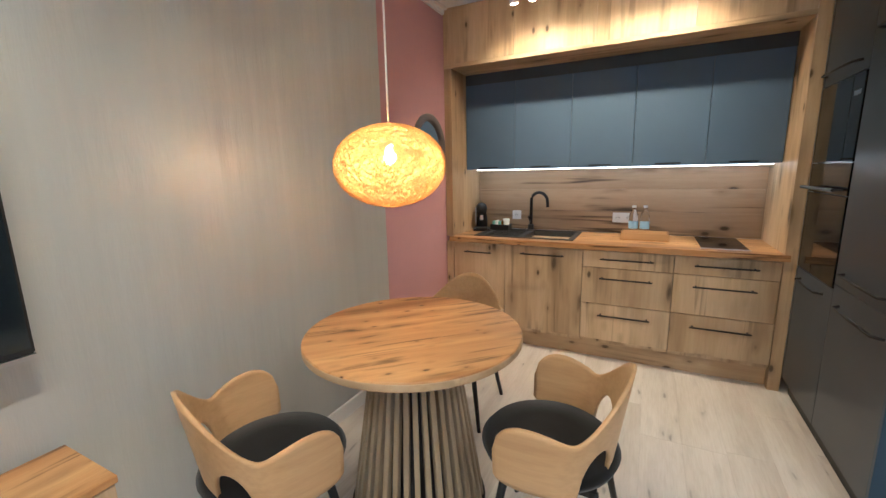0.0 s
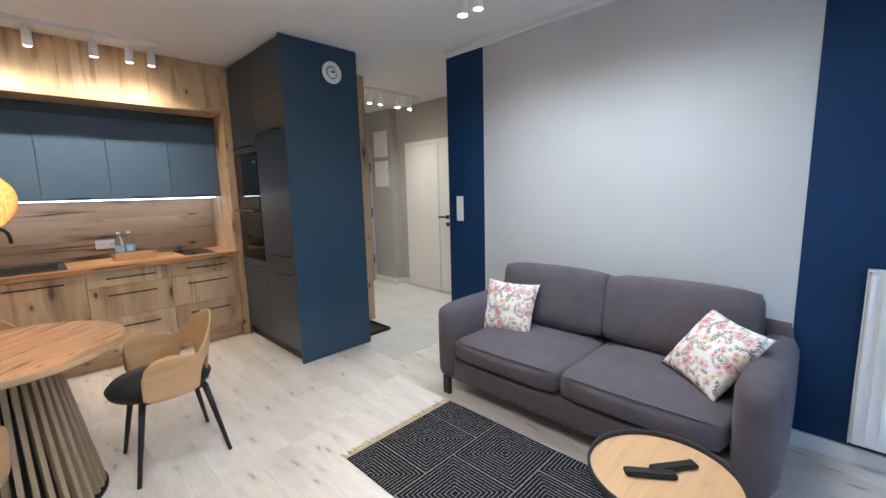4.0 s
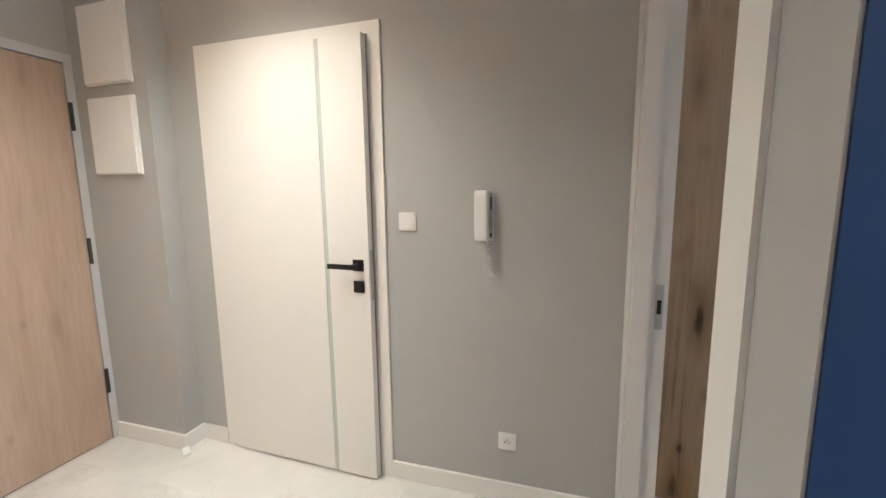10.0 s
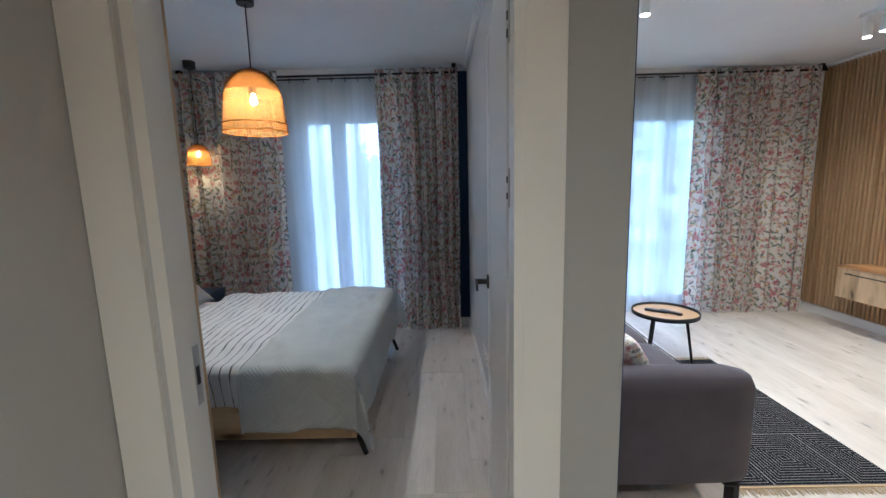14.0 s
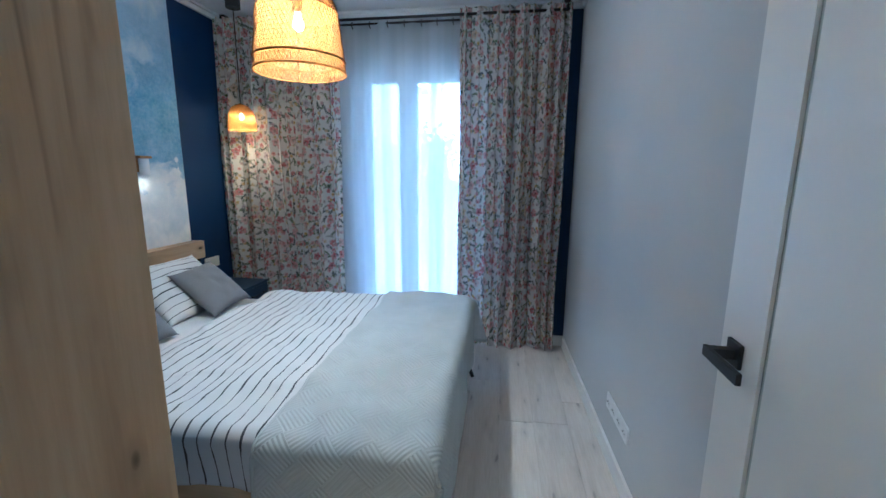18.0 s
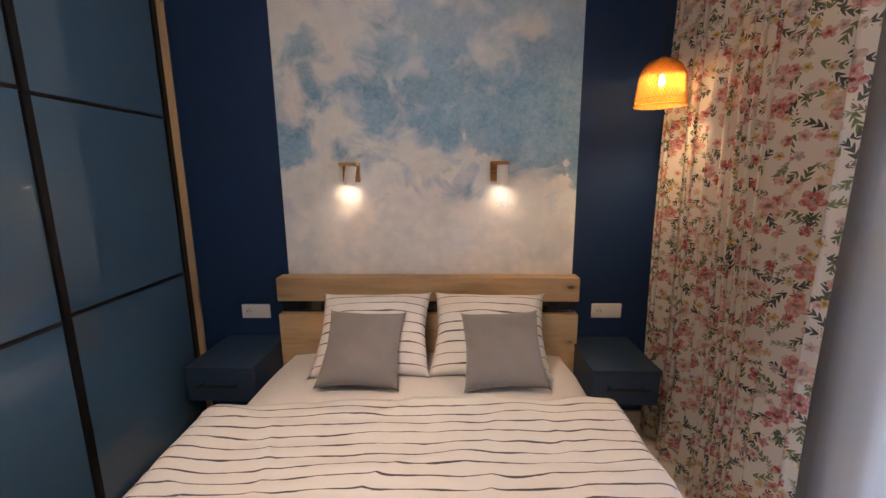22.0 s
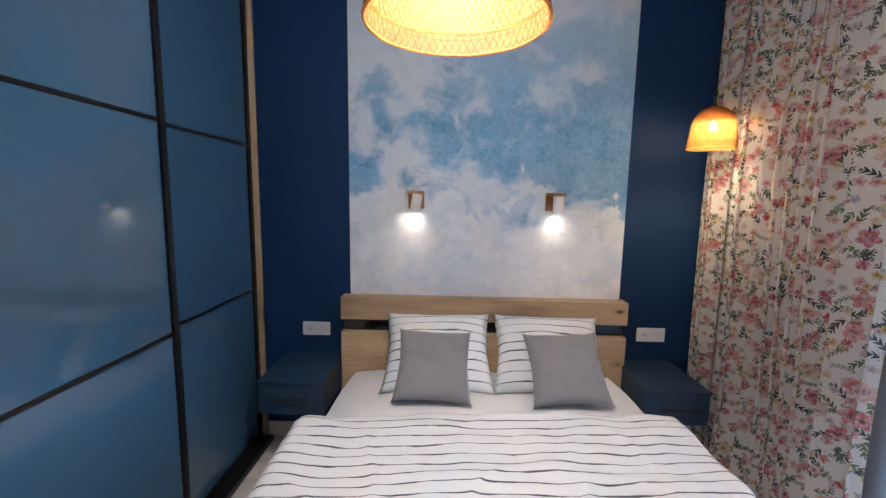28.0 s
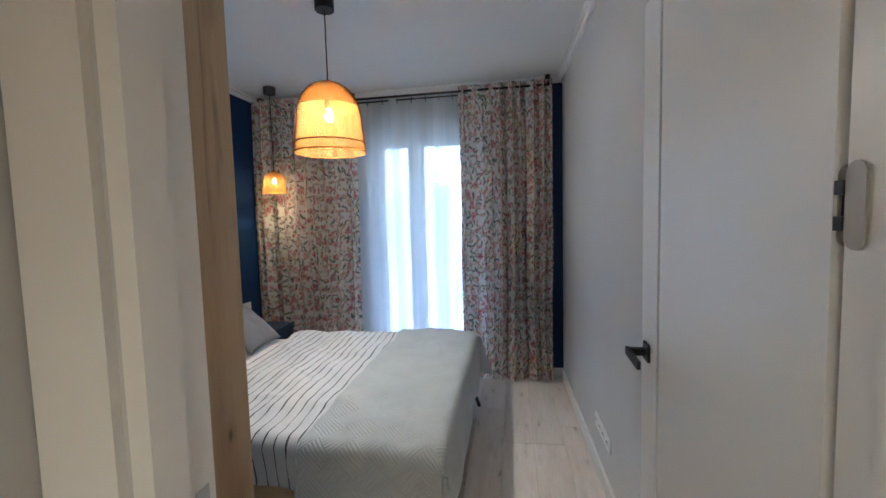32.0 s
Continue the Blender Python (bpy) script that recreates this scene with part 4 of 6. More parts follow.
d = front_x("drawer_front", YM, KF - .004, .10, .81, t, dark_front)
handle_x(2.74, 3.08, .755, d)
d = front_x("top_door", YM, KF - .004, 1.80, CEIL - .02, t, dark_front)
handle_x(2.70, 3.12, 1.85, d)
part("plinth", bm_box(TXF + .04, TXF + .055, YM, KF - .004, 0, .09), black_matt, t, world=True)
handle_x(2.12, 2.54, 1.935, bpy.data.objects["upper_door"])
t = thing("oven", pose(1.2, 2.9, .82), "built-in black glass oven with a bar handle", "oven")
part("door", bm_box(TXF - .004, TXF + .02, YM + .006, KF - .012, .815, 1.245, .002), oven_glass, t, world=True)
part("control_panel", bm_box(TXF - .004, TXF + .02, YM + .006, KF - .012, 1.25, 1.40, .002), oven_glass, t, world=True)
part("handle", bm_tube([(TXF - .045, YM + .04, 1.275), (TXF - .045, KF - .05, 1.275)], .009, 10), black_steel, t, "dark metal bar handle", world=True)
for y in (YM + .06, KF - .07):
    part("handle_foot", bm_box(TXF - .045, TXF - .005, y, y + .012, 1.27, 1.28), black_steel, t, world=True)
t = thing("microwave", pose(1.2, 2.9, 1.40), "built-in black glass microwave above the oven", "microwave")
part("door", bm_box(TXF - .004, TXF + .02, YM + .13, KF - .012, 1.405, 1.795, .002), oven_glass, t, world=True)
part("control_panel", bm_box(TXF - .004, TXF + .02, YM + .006, YM + .127, 1.405, 1.795, .002), oven_glass, t, world=True)
part("display", bm_box(TXF - .0055, TXF - .0045, YM + .03, YM + .10, 1.70, 1.72), steel, t, world=True)
t = thing("air_vent", pose(1.58, 2.03, 2.405, 90), "round white ventilation valve on the blue panel", "vent")
part("ring", bm_lathe([(.088, -.001), (.088, .008), (.07, .016), (.052, .012), (.05, .004)], 36), white_plastic, t, smooth=True)
part("disc", bm_lathe([(.0005, .020), (.040, .018), (.044, .008)], 30), white_plastic, t, smooth=True)
part("throat", bm_cyl(.05, .05, 0.0005, .003, 30), graphite, t)
part("mark", bm_box(-.018, .018, -.004, .008, .0205, .0212), graphite, t)

# ---- dining corner ----
TCX, TCY = -.488, 1.485
t = thing("dining_table", pose(TCX, TCY, 0), "round honey oak dining table on a slatted cone base", "table")
bm = bm_lathe([(.001, .735), (.432, .735), (.437, .739), (.437, .765), (.433, .769), (.001, .769)], 72)
part("tabletop", bm, honey_x, t).rotation_euler.z = .785
part("edge_band", bm_lathe([(.4375, .7395), (.4385, .742), (.4385, .762), (.4375, .7645)], 72), oak_x, t, "pale oak edge band")
part("base_plate", bm_lathe([(.001, .001), (.285, .001), (.29, .004), (.29, .016), (.285, .02), (.001, .02)], 48), black_steel, t, "round black steel foot plate")
part("core", bm_lathe([(.13, .0205), (.085, .70), (.001, .7005)], 24), graphite, t)
part("top_ring", bm_cyl(.165, .165, .705, .7345, 36), black_matt, t)
slat_bm = bm_box(-.010, .010, -.018, .018, -.345, .345, .002)
slat_me = finish(slat_bm, "slat", grey_slat)
for i in range(36):
    a = 2 * math.pi * i / 36
    ob = new("slat", slat_me)
    ob.parent = t
    tilt = math.atan2(.265 - .155, .69)
    ob.matrix_basis = Matrix.Translation((.21 * math.cos(a), .21 * math.sin(a), .362)) @ Matrix.Rotation(a, 4, "Z") @ Matrix.Rotation(-tilt, 4, "Y") @ Matrix.Rotation(math.pi / 2, 4, "Z")


def dining_chair():
    """A moulded plywood tub chair facing +x: the shell wraps round the back and ends in arms; round hole behind the seat."""
    t = thing("dining_chair", pose(0, 0, 0), "pale bent plywood armchair with a black seat and legs", "chair", "chairs round the table")
    # shell: from the front tip of one arm round the back to the other
    nu, nv = 96, 14

    def shell(u, v):
        a = (u * 2 - 1)                      # -1 .. 1 along the wrap
        s = abs(a)
        ang = a * 1.78
        rx, ry = .185, .25
        x = .01 - rx * math.cos(ang)
        y = ry * math.sin(ang)
        if s > .72:
            k = (s - .72) / .28
            x += .10 * k
        if s < .60:
            top = .612 + .165 * ((math.cos(math.pi * s / .60) + 1) / 2) ** .8
        else:
            k = min(1.0, (s - .60) / .24)
            top = .612 + .035 * k * k * (3 - 2 * k)
        bot = .425
        if abs(s - .37) < .17:
            bot += .145 * math.sqrt(1 - ((s - .37) / .17) ** 2)
        if s > .86:
            k = (s - .86) / .14
            r = 1 - math.sqrt(max(0.0, 1 - k * k))
            top -= .10 * r
            bot += .03 * r
        z = bot + (top - bot) * v
        lean = (z - .45) * (.17 * math.cos(ang) if s < .7 else .0)
        flare = (z - .45) * .10 * math.sin(ang)
        return (x - lean * .9, y + flare, z)

    part("backrest_shell", bm_sheet(nu, nv, shell, .012), ply, t, "pale plywood wrap-round back and arms", True)
    seat = bm_lathe([(.001, .405), (.19, .405), (.235, .42), (.245, .445), (.225, .468), (.12, .474), (.001, .470)], 40)
    seat.transform(Matrix.Translation((.03, 0, 0)) @ Matrix.Diagonal((.98, .97, 1, 1)))
    part("seat", seat, black_seat, t, "black padded fabric seat", True)
    part("under_frame", boxes((-.15, .15, -.15, -.12, .385, .405), (-.15, .15, .12, .15, .385, .405), (-.02, .02, -.12, .12, .385, .405)), black_matt, t)
    for x0, x1 in ((.14, .205), (-.14, -.215)):
        for s in (-1, 1):
            part("leg", bm_tube([(x0, s * .14, .40), (x1, s * .205, .0)], .016, 10, .010), black_matt, t, "black tapered steel leg", True)
    return t


ch = dining_chair()
ch.matrix_basis = pose(.10, 1.475, 0, 0, 0, 180)
copy_thing(ch, pose(-.62, 2.19, 0, 0, 0, -88))
copy_thing(ch, pose(-.775, .965, 0, 0, 0, 70))


def strand_ball(rx, rz, count, r, seed):
    """A hollow ball wound from many bands of paper string."""
    rnd = random.Random(seed)
    bm = bmesh.new()
    for k in range(count):
        ax = Vector((rnd.uniform(-1, 1), rnd.uniform(-1, 1), rnd.uniform(-1, 1))).normalized()
        u = ax.orthogonal().normalized()
        w = ax.cross(u)
        off = rnd.uniform(-.35, .35)
        n = 40
        pts = []
        ph, am = rnd.uniform(0, 6), rnd.uniform(.02, .07)
        for i in range(n):
            a = 2 * math.pi * i / n
            p = (u * math.cos(a) + w * math.sin(a)) * math.sqrt(1 - off * off) + ax * (off + am * math.sin(3 * a + ph))
            p.normalize()
            if p.z > .985:
                p.z = .985
            pts.append((p.x * rx, p.y * rx, p.z * rz))
        bm_add(bm, bm_tube(pts, r, 3, closed=True))
    return bm


def bell(profile, count, r, twist):
    """A woven shade: split bamboo running in two directions round a bell."""
    bm = bmesh.new()
    rows = []
    for k in range(count):
        for s in (-1, 1):
            pts = []
            for i, (rad, z) in enumerate(profile):
                a = 2 * math.pi * k / count + s * twist * i / (len(profile) - 1)
                rr = rad + (.0012 * s if (i + k) % 2 else -.0012 * s)
                pts.append((rr * math.cos(a), rr * math.sin(a), z))
            rows.append(bm_tube(pts, r, 3))
    for o in rows:
        bm_add(bm, o)
    return bm


def bell_profile(R, H, n=22):
    out = []
    for i in range(n + 1):
        f = i / n
        if f < .45:
            rad = R * (1 - .09 * (f / .45) ** 1.5)
        else:
            k = (f - .45) / .55
            rad = R * .91 * math.sqrt(max(0.0, 1 - (k * .985) ** 2.3))
        out.append((max(rad, R * .12), H * f))
    return out


def bulb(t, z, r=.03):
    part("bulb", bm_lathe([(.0005, z - r), (r * .7, z - r * .7), (r, z), (r * .75, z + r * .8), (r * .45, z + r * 1.5), (r * .42, z + r * 2)], 20), bulb_glow, t, "warm glowing filament bulb", True)
    part("lamp_holder", bm_cyl(.022, .02, z + r * 2 + .0005, z + r * 2 + .07, 16), black_matt, t)


# kitchen pendant: hollow woven ball
PZ = 1.424
t = thing("pendant_lamp", pose(-.564, 1.479, CEIL), "round woven paper-string pendant lamp, lit, over the table", "lamp")
o = strand_ball(.2155, .158, 260, .0009, 4)
o.transform(Matrix.Translation((0, 0, PZ - CEIL)))
tagged(part("shade", o, string, t, "honey woven string ball", True), kind="stuff")
part("lining", bm_lathe([(.213 * math.sin(a), PZ - CEIL - .1555 * math.cos(a)) for a in [math.pi * (.02 + .93 * i / 24) for i in range(25)]], 40), lining, t, "thin glowing inner layer", True)
bulb(t, PZ - CEIL + .03, .024)
part("cord", bm_tube([(0, 0, PZ - CEIL + .16), (.001, 0, PZ - CEIL + .5), (0, 0, -.03)], .004, 8), white_plastic, t, smooth=True)
part("canopy", bm_cyl(.05, .05, -.03, -.001, 28), white_plastic, t)
lamp("pendant_light", "POINT", Matrix.Translation((-.564, 1.479, PZ + .02)), 3.3, (1.0, .72, .40), size=.035)


def bell_lamp(x, y, z, R, H, energy, color, inner, label, count):
    t = thing("pendant_lamp", pose(x, y, CEIL), label, "lamp", "bamboo pendant lamps")
    pr = bell_profile(R, H)
    o = bell(pr, count, max(R * .0078, .0013), 1.1)
    for rr, zz in pr[2::1]:
        bm_add(o, bm_tube([(rr * math.cos(2 * math.pi * i / 40), rr * math.sin(2 * math.pi * i / 40), zz) for i in range(40)], R * .006, 3, closed=True))
    o.transform(Matrix.Translation((0, 0, z - CEIL)))
    tagged(part("shade", o, bamboo, t, "woven split-bamboo bell shade", True), kind="stuff")
    part("lining", bm_lathe([(rr * .985, zz + z - CEIL) for rr, zz in pr], 48), inner, t, "thin inner layer of the weave", True)
    for zz, rr in ((0, R * 1.01), (H * .13, R * 1.0)):
        pts = [(rr * math.cos(2 * math.pi * i / 48), rr * math.sin(2 * math.pi * i / 48), z - CEIL + zz) for i in range(48)]
        part("rim_hoop", bm_tube(pts, R * .02, 6, closed=True), rim_cane if zz == 0 else bamboo, t, smooth=True)
    part("crown", bm_lathe([(rr * .978, zz + z - CEIL) for rr, zz in pr[14:]], 40), bamboo, t, "dense weave at the top of the shade", True)
    part("top_disc", bm_cyl(R * .14, R * .14, z - CEIL + H - .004, z - CEIL + H + .006, 20), bamboo, t)
    bulb(t, z - CEIL + H * .50, R * .12)
    part("cord", bm_tube([(0, 0, z - CEIL + H * .50 + R * .3 + .0705), (0, 0, -.05)], .0035, 8), black_matt, t)
    part("canopy", bm_cyl(.05, .05, -.06, -.001, 28), graphite, t, "dark round ceiling canopy")
    lamp("pendant_light", "POINT", Matrix.Translation((x, y, z + H * .45)), energy, color, size=.03)


bell_lamp(4.026, -.159, 1.815, .186, .372, 4.8, (1.0, .83, .62), bell_lining, "large bell-shaped woven bamboo pendant, lit", 62)
bell_lamp(5.12, -1.367, 1.71, .101, .188, 0.62, (1.0, .66, .30), small_lining, "small bell-shaped bamboo pendant beside the bed, lit", 44)


def track_spot(x, y, aim, parent, z=2.585):
    """A white cylinder spot hanging from a track; aim is the point it shines at."""
    p = part("stem", bm_cyl(.006, .006, -.05, 0, 10), white_plastic, parent)
    p.matrix_basis = parent.matrix_basis.inverted() @ Matrix.Translation((x, y, z))
    top = Vector((x, y, z - .055))
    q = (Vector(aim) - top).normalized()
    rot = (-q).to_track_quat("Z", "Y").to_matrix().to_4x4()
    b = part("spot_head", bm_lathe([(.001, .02), (.0265, .02), (.0275, .018), (.0275, -.09), (.025, -.091), (.024, -.08), (.001, -.079)], 24), white_plastic, parent, smooth=False)
    b.matrix_basis = parent.matrix_basis.inverted() @ Matrix.Translation(top) @ rot
    g = part("lens", bm_lathe([(.0235, -.080), (.022, -.0905), (.014, -.0955), (.0005, -.097)], 20), spot_glow, b, "warm glowing lens")
    return top, q


def track(name, x0, x1, y0, y1, spots, label, energy, aim):
    t = thing("ceiling_track", pose((x0 + x1) / 2, (y0 + y1) / 2, CEIL), label, "lamp", "ceiling spot tracks")
    part("rail", bm_box(x0, x1, y0, y1, CEIL - .03, CEIL - .001, .002), white_plastic, t, world=True)
    for i, (sx, sy) in enumerate(spots):
        a = aim(sx, sy)
        top, q = track_spot(sx, sy, a, t, CEIL - .03)
        lamp("spot_light", "SPOT", look(top + q * .1, a), energy if isinstance(energy, float) else energy[i], {"h": HALL_WARM, "k": KITCHEN_WARM, "t": (1.0, 0.78, 0.50)}.get(name, SOFT_WARM), size=.02, spot=(radians({"k": 135, "h": 148}.get(name, 160)), 1.0))
    return t


track("k", -.62, .56, 2.865, 2.90, [(-.52, 2.88), (-.40, 2.88), (-.19, 2.88), (.15, 2.88), (.36, 2.88), (.50, 2.88)], "white ceiling track with six spots before the kitchen frieze", 2.7, lambda x, y: (x, 3.3, 0.9))
track("l", 1.61, 1.645, -.62, .78, [(1.63, -.54), (1.63, -.37), (1.63, -.18), (1.63, .15), (1.63, .50), (1.63, .62)], "white ceiling track with spots over the sofa", 3.0, lambda x, y: (1.63, y, 0))
track("t", -.22, -.185, -.75, .55, [(-.2, -.68), (-.2, -.56), (-.2, -.34), (-.2, .10), (-.2, .30), (-.2, .50)], "white ceiling track with spots before the television", 3.6, lambda x, y: (-.2, y, 0))
track("h", 2.55, 3.35, 2.93, 2.965, [(2.63, 2.947), (2.78, 2.947), (3.05, 2.947), (3.24, 2.947)], "white ceiling track with four spots in the hall", (4.7, 3.9, 2.6, 1.4), lambda x, y: (x - .20, y + .18, 0))

t = thing("round_mirror", pose(XW, 2.89, 1.58), "round wall mirror in a thick grey-brown frame on the pink wall", "mirror")
turned = pose(XW, 2.89, 1.58, 0, 90, 0)
bm = bm_lathe([(.185, .001), (.235, .001), (.242, .008), (.242, .022), (.232, .030), (.200, .030), (.190, .024), (.188, .010)], 56)
bm.transform(turned)
part("mirror_frame", bm, mirror_rim, t, "thick grey-brown ring frame", True, True)
bm = bm_cyl(.188, .188, .004, .009, 56)
bm.transform(turned)
part("mirror_glass", bm, mirror_face, t, "silvered glass", world=True)

# ---- living room ----
def sofa():
    t = thing("sofa", pose(2.0, -.08, 0), "grey-violet fabric two-seat sofa on black legs", "sofa")
    y0, y1, xf, xb = -1.0, .855, 1.55, 2.415
    part("base", soft_box(xf + .02, xb, y0 + .02, y1 - .02, .125, .285, .03), sofa_cloth, t, smooth=True, world=True)
    part("back_frame", soft_box(2.24, xb + .01, y0 + .03, y1 - .03, .13, .70, .05), sofa_cloth, t, smooth=True, world=True)
    for a, b in ((y0, y0 + .165), (y1 - .165, y1)):
        part("armrest", soft_box(xf, xb - .03, a, b, .125, .645, .065, .008), sofa_cloth, t, "wide rounded upholstered arm", True, True)
    mid = -.075
    for a, b in ((y0 + .17, mid - .003), (mid + .003, y1 - .17)):
        part("seat_cushion", soft_box(xf - .01, 2.22, a, b, .287, .445, .05, .016), sofa_cloth, t, smooth=True, world=True)
    for a, b in ((y0 + .155, mid - .003), (mid + .003, y1 - .155)):
        bm = soft_box(-.10, .10, a - mid, b - mid, 0, .405, .04, .016)
        bm.transform(Matrix.Translation((2.185, mid, .455)) @ Matrix.Rotation(radians(9), 4, "Y"))
        part("back_cushion", bm, sofa_cloth, t, smooth=True, world=True)
    for a, b in ((y0 + .17, mid - .003), (mid + .003, y1 - .17)):
        part("piping", bm_tube([(xf - .004, a + .03, .428), (xf - .012, (a + b) / 2, .430), (xf - .004, b - .03, .428)], .0035, 6), sofa_cloth, t, "stitched seat seam", True, True)
    for x in (xf + .05, xb - .08):
        for y in (y0 + .06, y1 - .06):
            part("leg", boxes((x - .012, x + .012, y - .03, y + .03, 0.0, .125), (x - .012, x + .05, y - .03, y + .03, .113, .1245)), black_matt, t, "black metal leg", world=True)
    return t


sofa()
p1 = solid("throw_pillow", cushion(.40, .415, .14, 1.0), pillow_print, "white cushion with a pink flower print on the sofa", "cushion", "flowered cushions", smooth=True)
p1.matrix_basis = pose(1.985, .545, .577, 0, -66, 6)
p2 = solid("throw_pillow", cushion(.40, .40, .13, 5.0), pillow_print, "flower-print cushion leaning askew on the sofa arm", "cushion", "flowered cushions", smooth=True)
p2.matrix_basis = pose(1.93, -.70, .60, 0, -50, -38) @ Matrix.Rotation(radians(-6), 4, "Z")

RX0, RX1, RY0, RY1 = .71, 1.52, -.72, .695
t = thing("rug", pose((RX0 + RX1) / 2, RY1, 0), "black and off-white rug with concentric squares and tan fringe", "rug")
part("weave", bm_box(RX0, RX1, RY0, RY1, .0, .009, .003), rug_weave, t, world=True)
for yy, s in ((RY1, 1), (RY0, -1)):
    bm = bmesh.new()
    part("hem", bm_box(RX0, RX1, yy + (.0005 if s > 0 else -.012), yy + (.012 if s > 0 else -.0005), 0.0, .008), tassel, t, world=True)
    rnd = random.Random(8)
    for i in range(110):
        x = RX0 + (i + .5) / 110 * (RX1 - RX0)
        d = rnd.uniform(-.012, .012)
        bm_add(bm, bm_tube([(x, yy + s * .0125, .004), (x + d * .5, yy + s * .03, .004), (x + d, yy + s * rnd.uniform(.045, .06), .002)], .0022, 4))
    tagged(part("fringe", bm, tassel, t, "tan knotted fringe", world=True), kind="stuff")

CT = (1.11, -.72)
t = thing("coffee_table", pose(CT[0], CT[1], 0), "round tray coffee table with a dark rim and three black legs", "table")
part("tray_top", bm_cyl(.238, .238, .404, .414, 48), ply, t)
part("rim", bm_lathe([(.2385, .402), (.245, .402), (.247, .432), (.243, .435), (.2385, .432), (.2385, .4145)], 48), graphite, t, "dark raised rim", True)
for i in range(3):
    a = .5 + i * 2.094
    part("leg", bm_tube([(.15 * math.cos(a), .15 * math.sin(a), .403), (.21 * math.cos(a), .21 * math.sin(a), 0)], .012, 10, .009), black_matt, t)
for i, (dx, dy, rz) in enumerate(((-.03, .03, 35), (.06, -.02, 52))):
    r = thing("remote_control", pose(CT[0] + dx, CT[1] + dy, .4145, 0, 0, rz), "slim black remote control on the coffee table", "remote", "remote controls")
    part("body", bm_box(-.02, .02, -.085, .085, 0, .018, .005), black_matt, r)
    for j in range(4):
        part("button", bm_cyl(.0045, .0045, .0182, .0196, 10, (-1) ** j * .008, .05 - j * .028), graphite, r)

# television wall
t = thing("slat_wall_panel", pose(XW, -1.5, 0), "oak slat wall panel beside the television", "panel")
part("backing", bm_box(XW + .0005, XW + .010, -2.055, -.715, .10, CEIL - .03), graphite, t, world=True)
sl = finish(bm_box(0, .022, -.0135, .0135, .10, CEIL - .03, .002), "slat", slat_oak)
for i in range(32):
    ob = new("slat", sl)
    ob.parent = t
    ob.matrix_basis = t.matrix_basis.inverted() @ Matrix.Translation((XW + .0105, -2.035 + i * .0425, 0))
t = thing("television", pose(XW + .06, -.22, 1.35), "large flat black television with a silver lower edge", "television")
part("screen_body", bm_box(XW + .045, XW + .075, -.78, .555, .945, 1.70, .004), black_matt, t, world=True)
part("screen", bm_box(XW + .0755, XW + .0775, -.772, .547, .962, 1.692), tv_screen, t, "dark glossy screen", world=True)
part("silver_edge", bm_box(XW + .05, XW + .079, -.78, .555, .932, .9445), steel, t, "thin silver lower edge", world=True)
part("wall_mount", bm_box(XW + .0005, XW + .0445, -.40, .0, 1.20, 1.55), black_matt, t, world=True)
cy = [-1.36, -.80, -.22, .58]
for a, b in zip(cy, cy[1:]):
    t = thing("tv_cabinet", pose(XW, (a + b) / 2, .34), "wall-hung oak television cabinet with a black bar handle", "cabinet", "television cabinets")
    part("body", bm_box(XW + .0335, -.875, a + .001, b - .001, .335, .618), oak_y, t, world=True)
    f = part("drawer_front", bm_box(-.874, -.856, a + .002, b - .002, .337, .614, .0015), oak_z, t, world=True)
    bar_handle("handle", .36, 0, pose(-.856, (a + b) / 2, .575, 0, 0, 90), f)
solid("cabinet_top_board", bm_box(XW + .0335, -.85, cy[0] - .004, cy[-1] + .004, .619, .64, .002), honey_y, "long honey oak board on the television cabinets", "shelf")
socket_plate(pose(XW, -1.42, .20, 0, 0, 90), 3, label="white triple socket under the television cabinet")
t = thing("flower_vase", pose(-1.0, -.42, .6405), "small pink glass vase on the television cabinet", "vase")
part("vase", bm_lathe([(.001, .001), (.035, .001), (.04, .03), (.03, .09), (.022, .13), (.03, .16)], 24), pink_wall, t, smooth=True)

# radiator on the sofa wall
t = thing("radiator", pose(XE, -1.6, .14), "white ribbed panel radiator on the navy wall", "radiator")
part("front_panel", bm_box(XE - .10, XE - .085, -1.98, -1.21, .14, .99, .006), white_gloss, t, world=True)
for i in range(18):
    part("rib", bm_box(XE - .108, XE - .1005, -1.955 + i * .042, -1.93 + i * .042, .17, .96, .003), white_gloss, t, world=True)
part("core", bm_box(XE - .084, XE - .03, -1.97, -1.22, .15, .97), white_gloss, t, world=True)
part("grille", bm_box(XE - .10, XE - .03, -1.98, -1.21, .9905, 1.0, .002), white_gloss, t, world=True)
for y in (-1.85, -1.35):
    part("wall_bracket", bm_box(XE - .0295, XE - .0045, y, y + .04, .3, .85), white_gloss, t, world=True)
part("end_cap", bm_box(XE - .10, XE - .03, -1.209, -1.205, .14, 1.0), white_gloss, t, world=True)


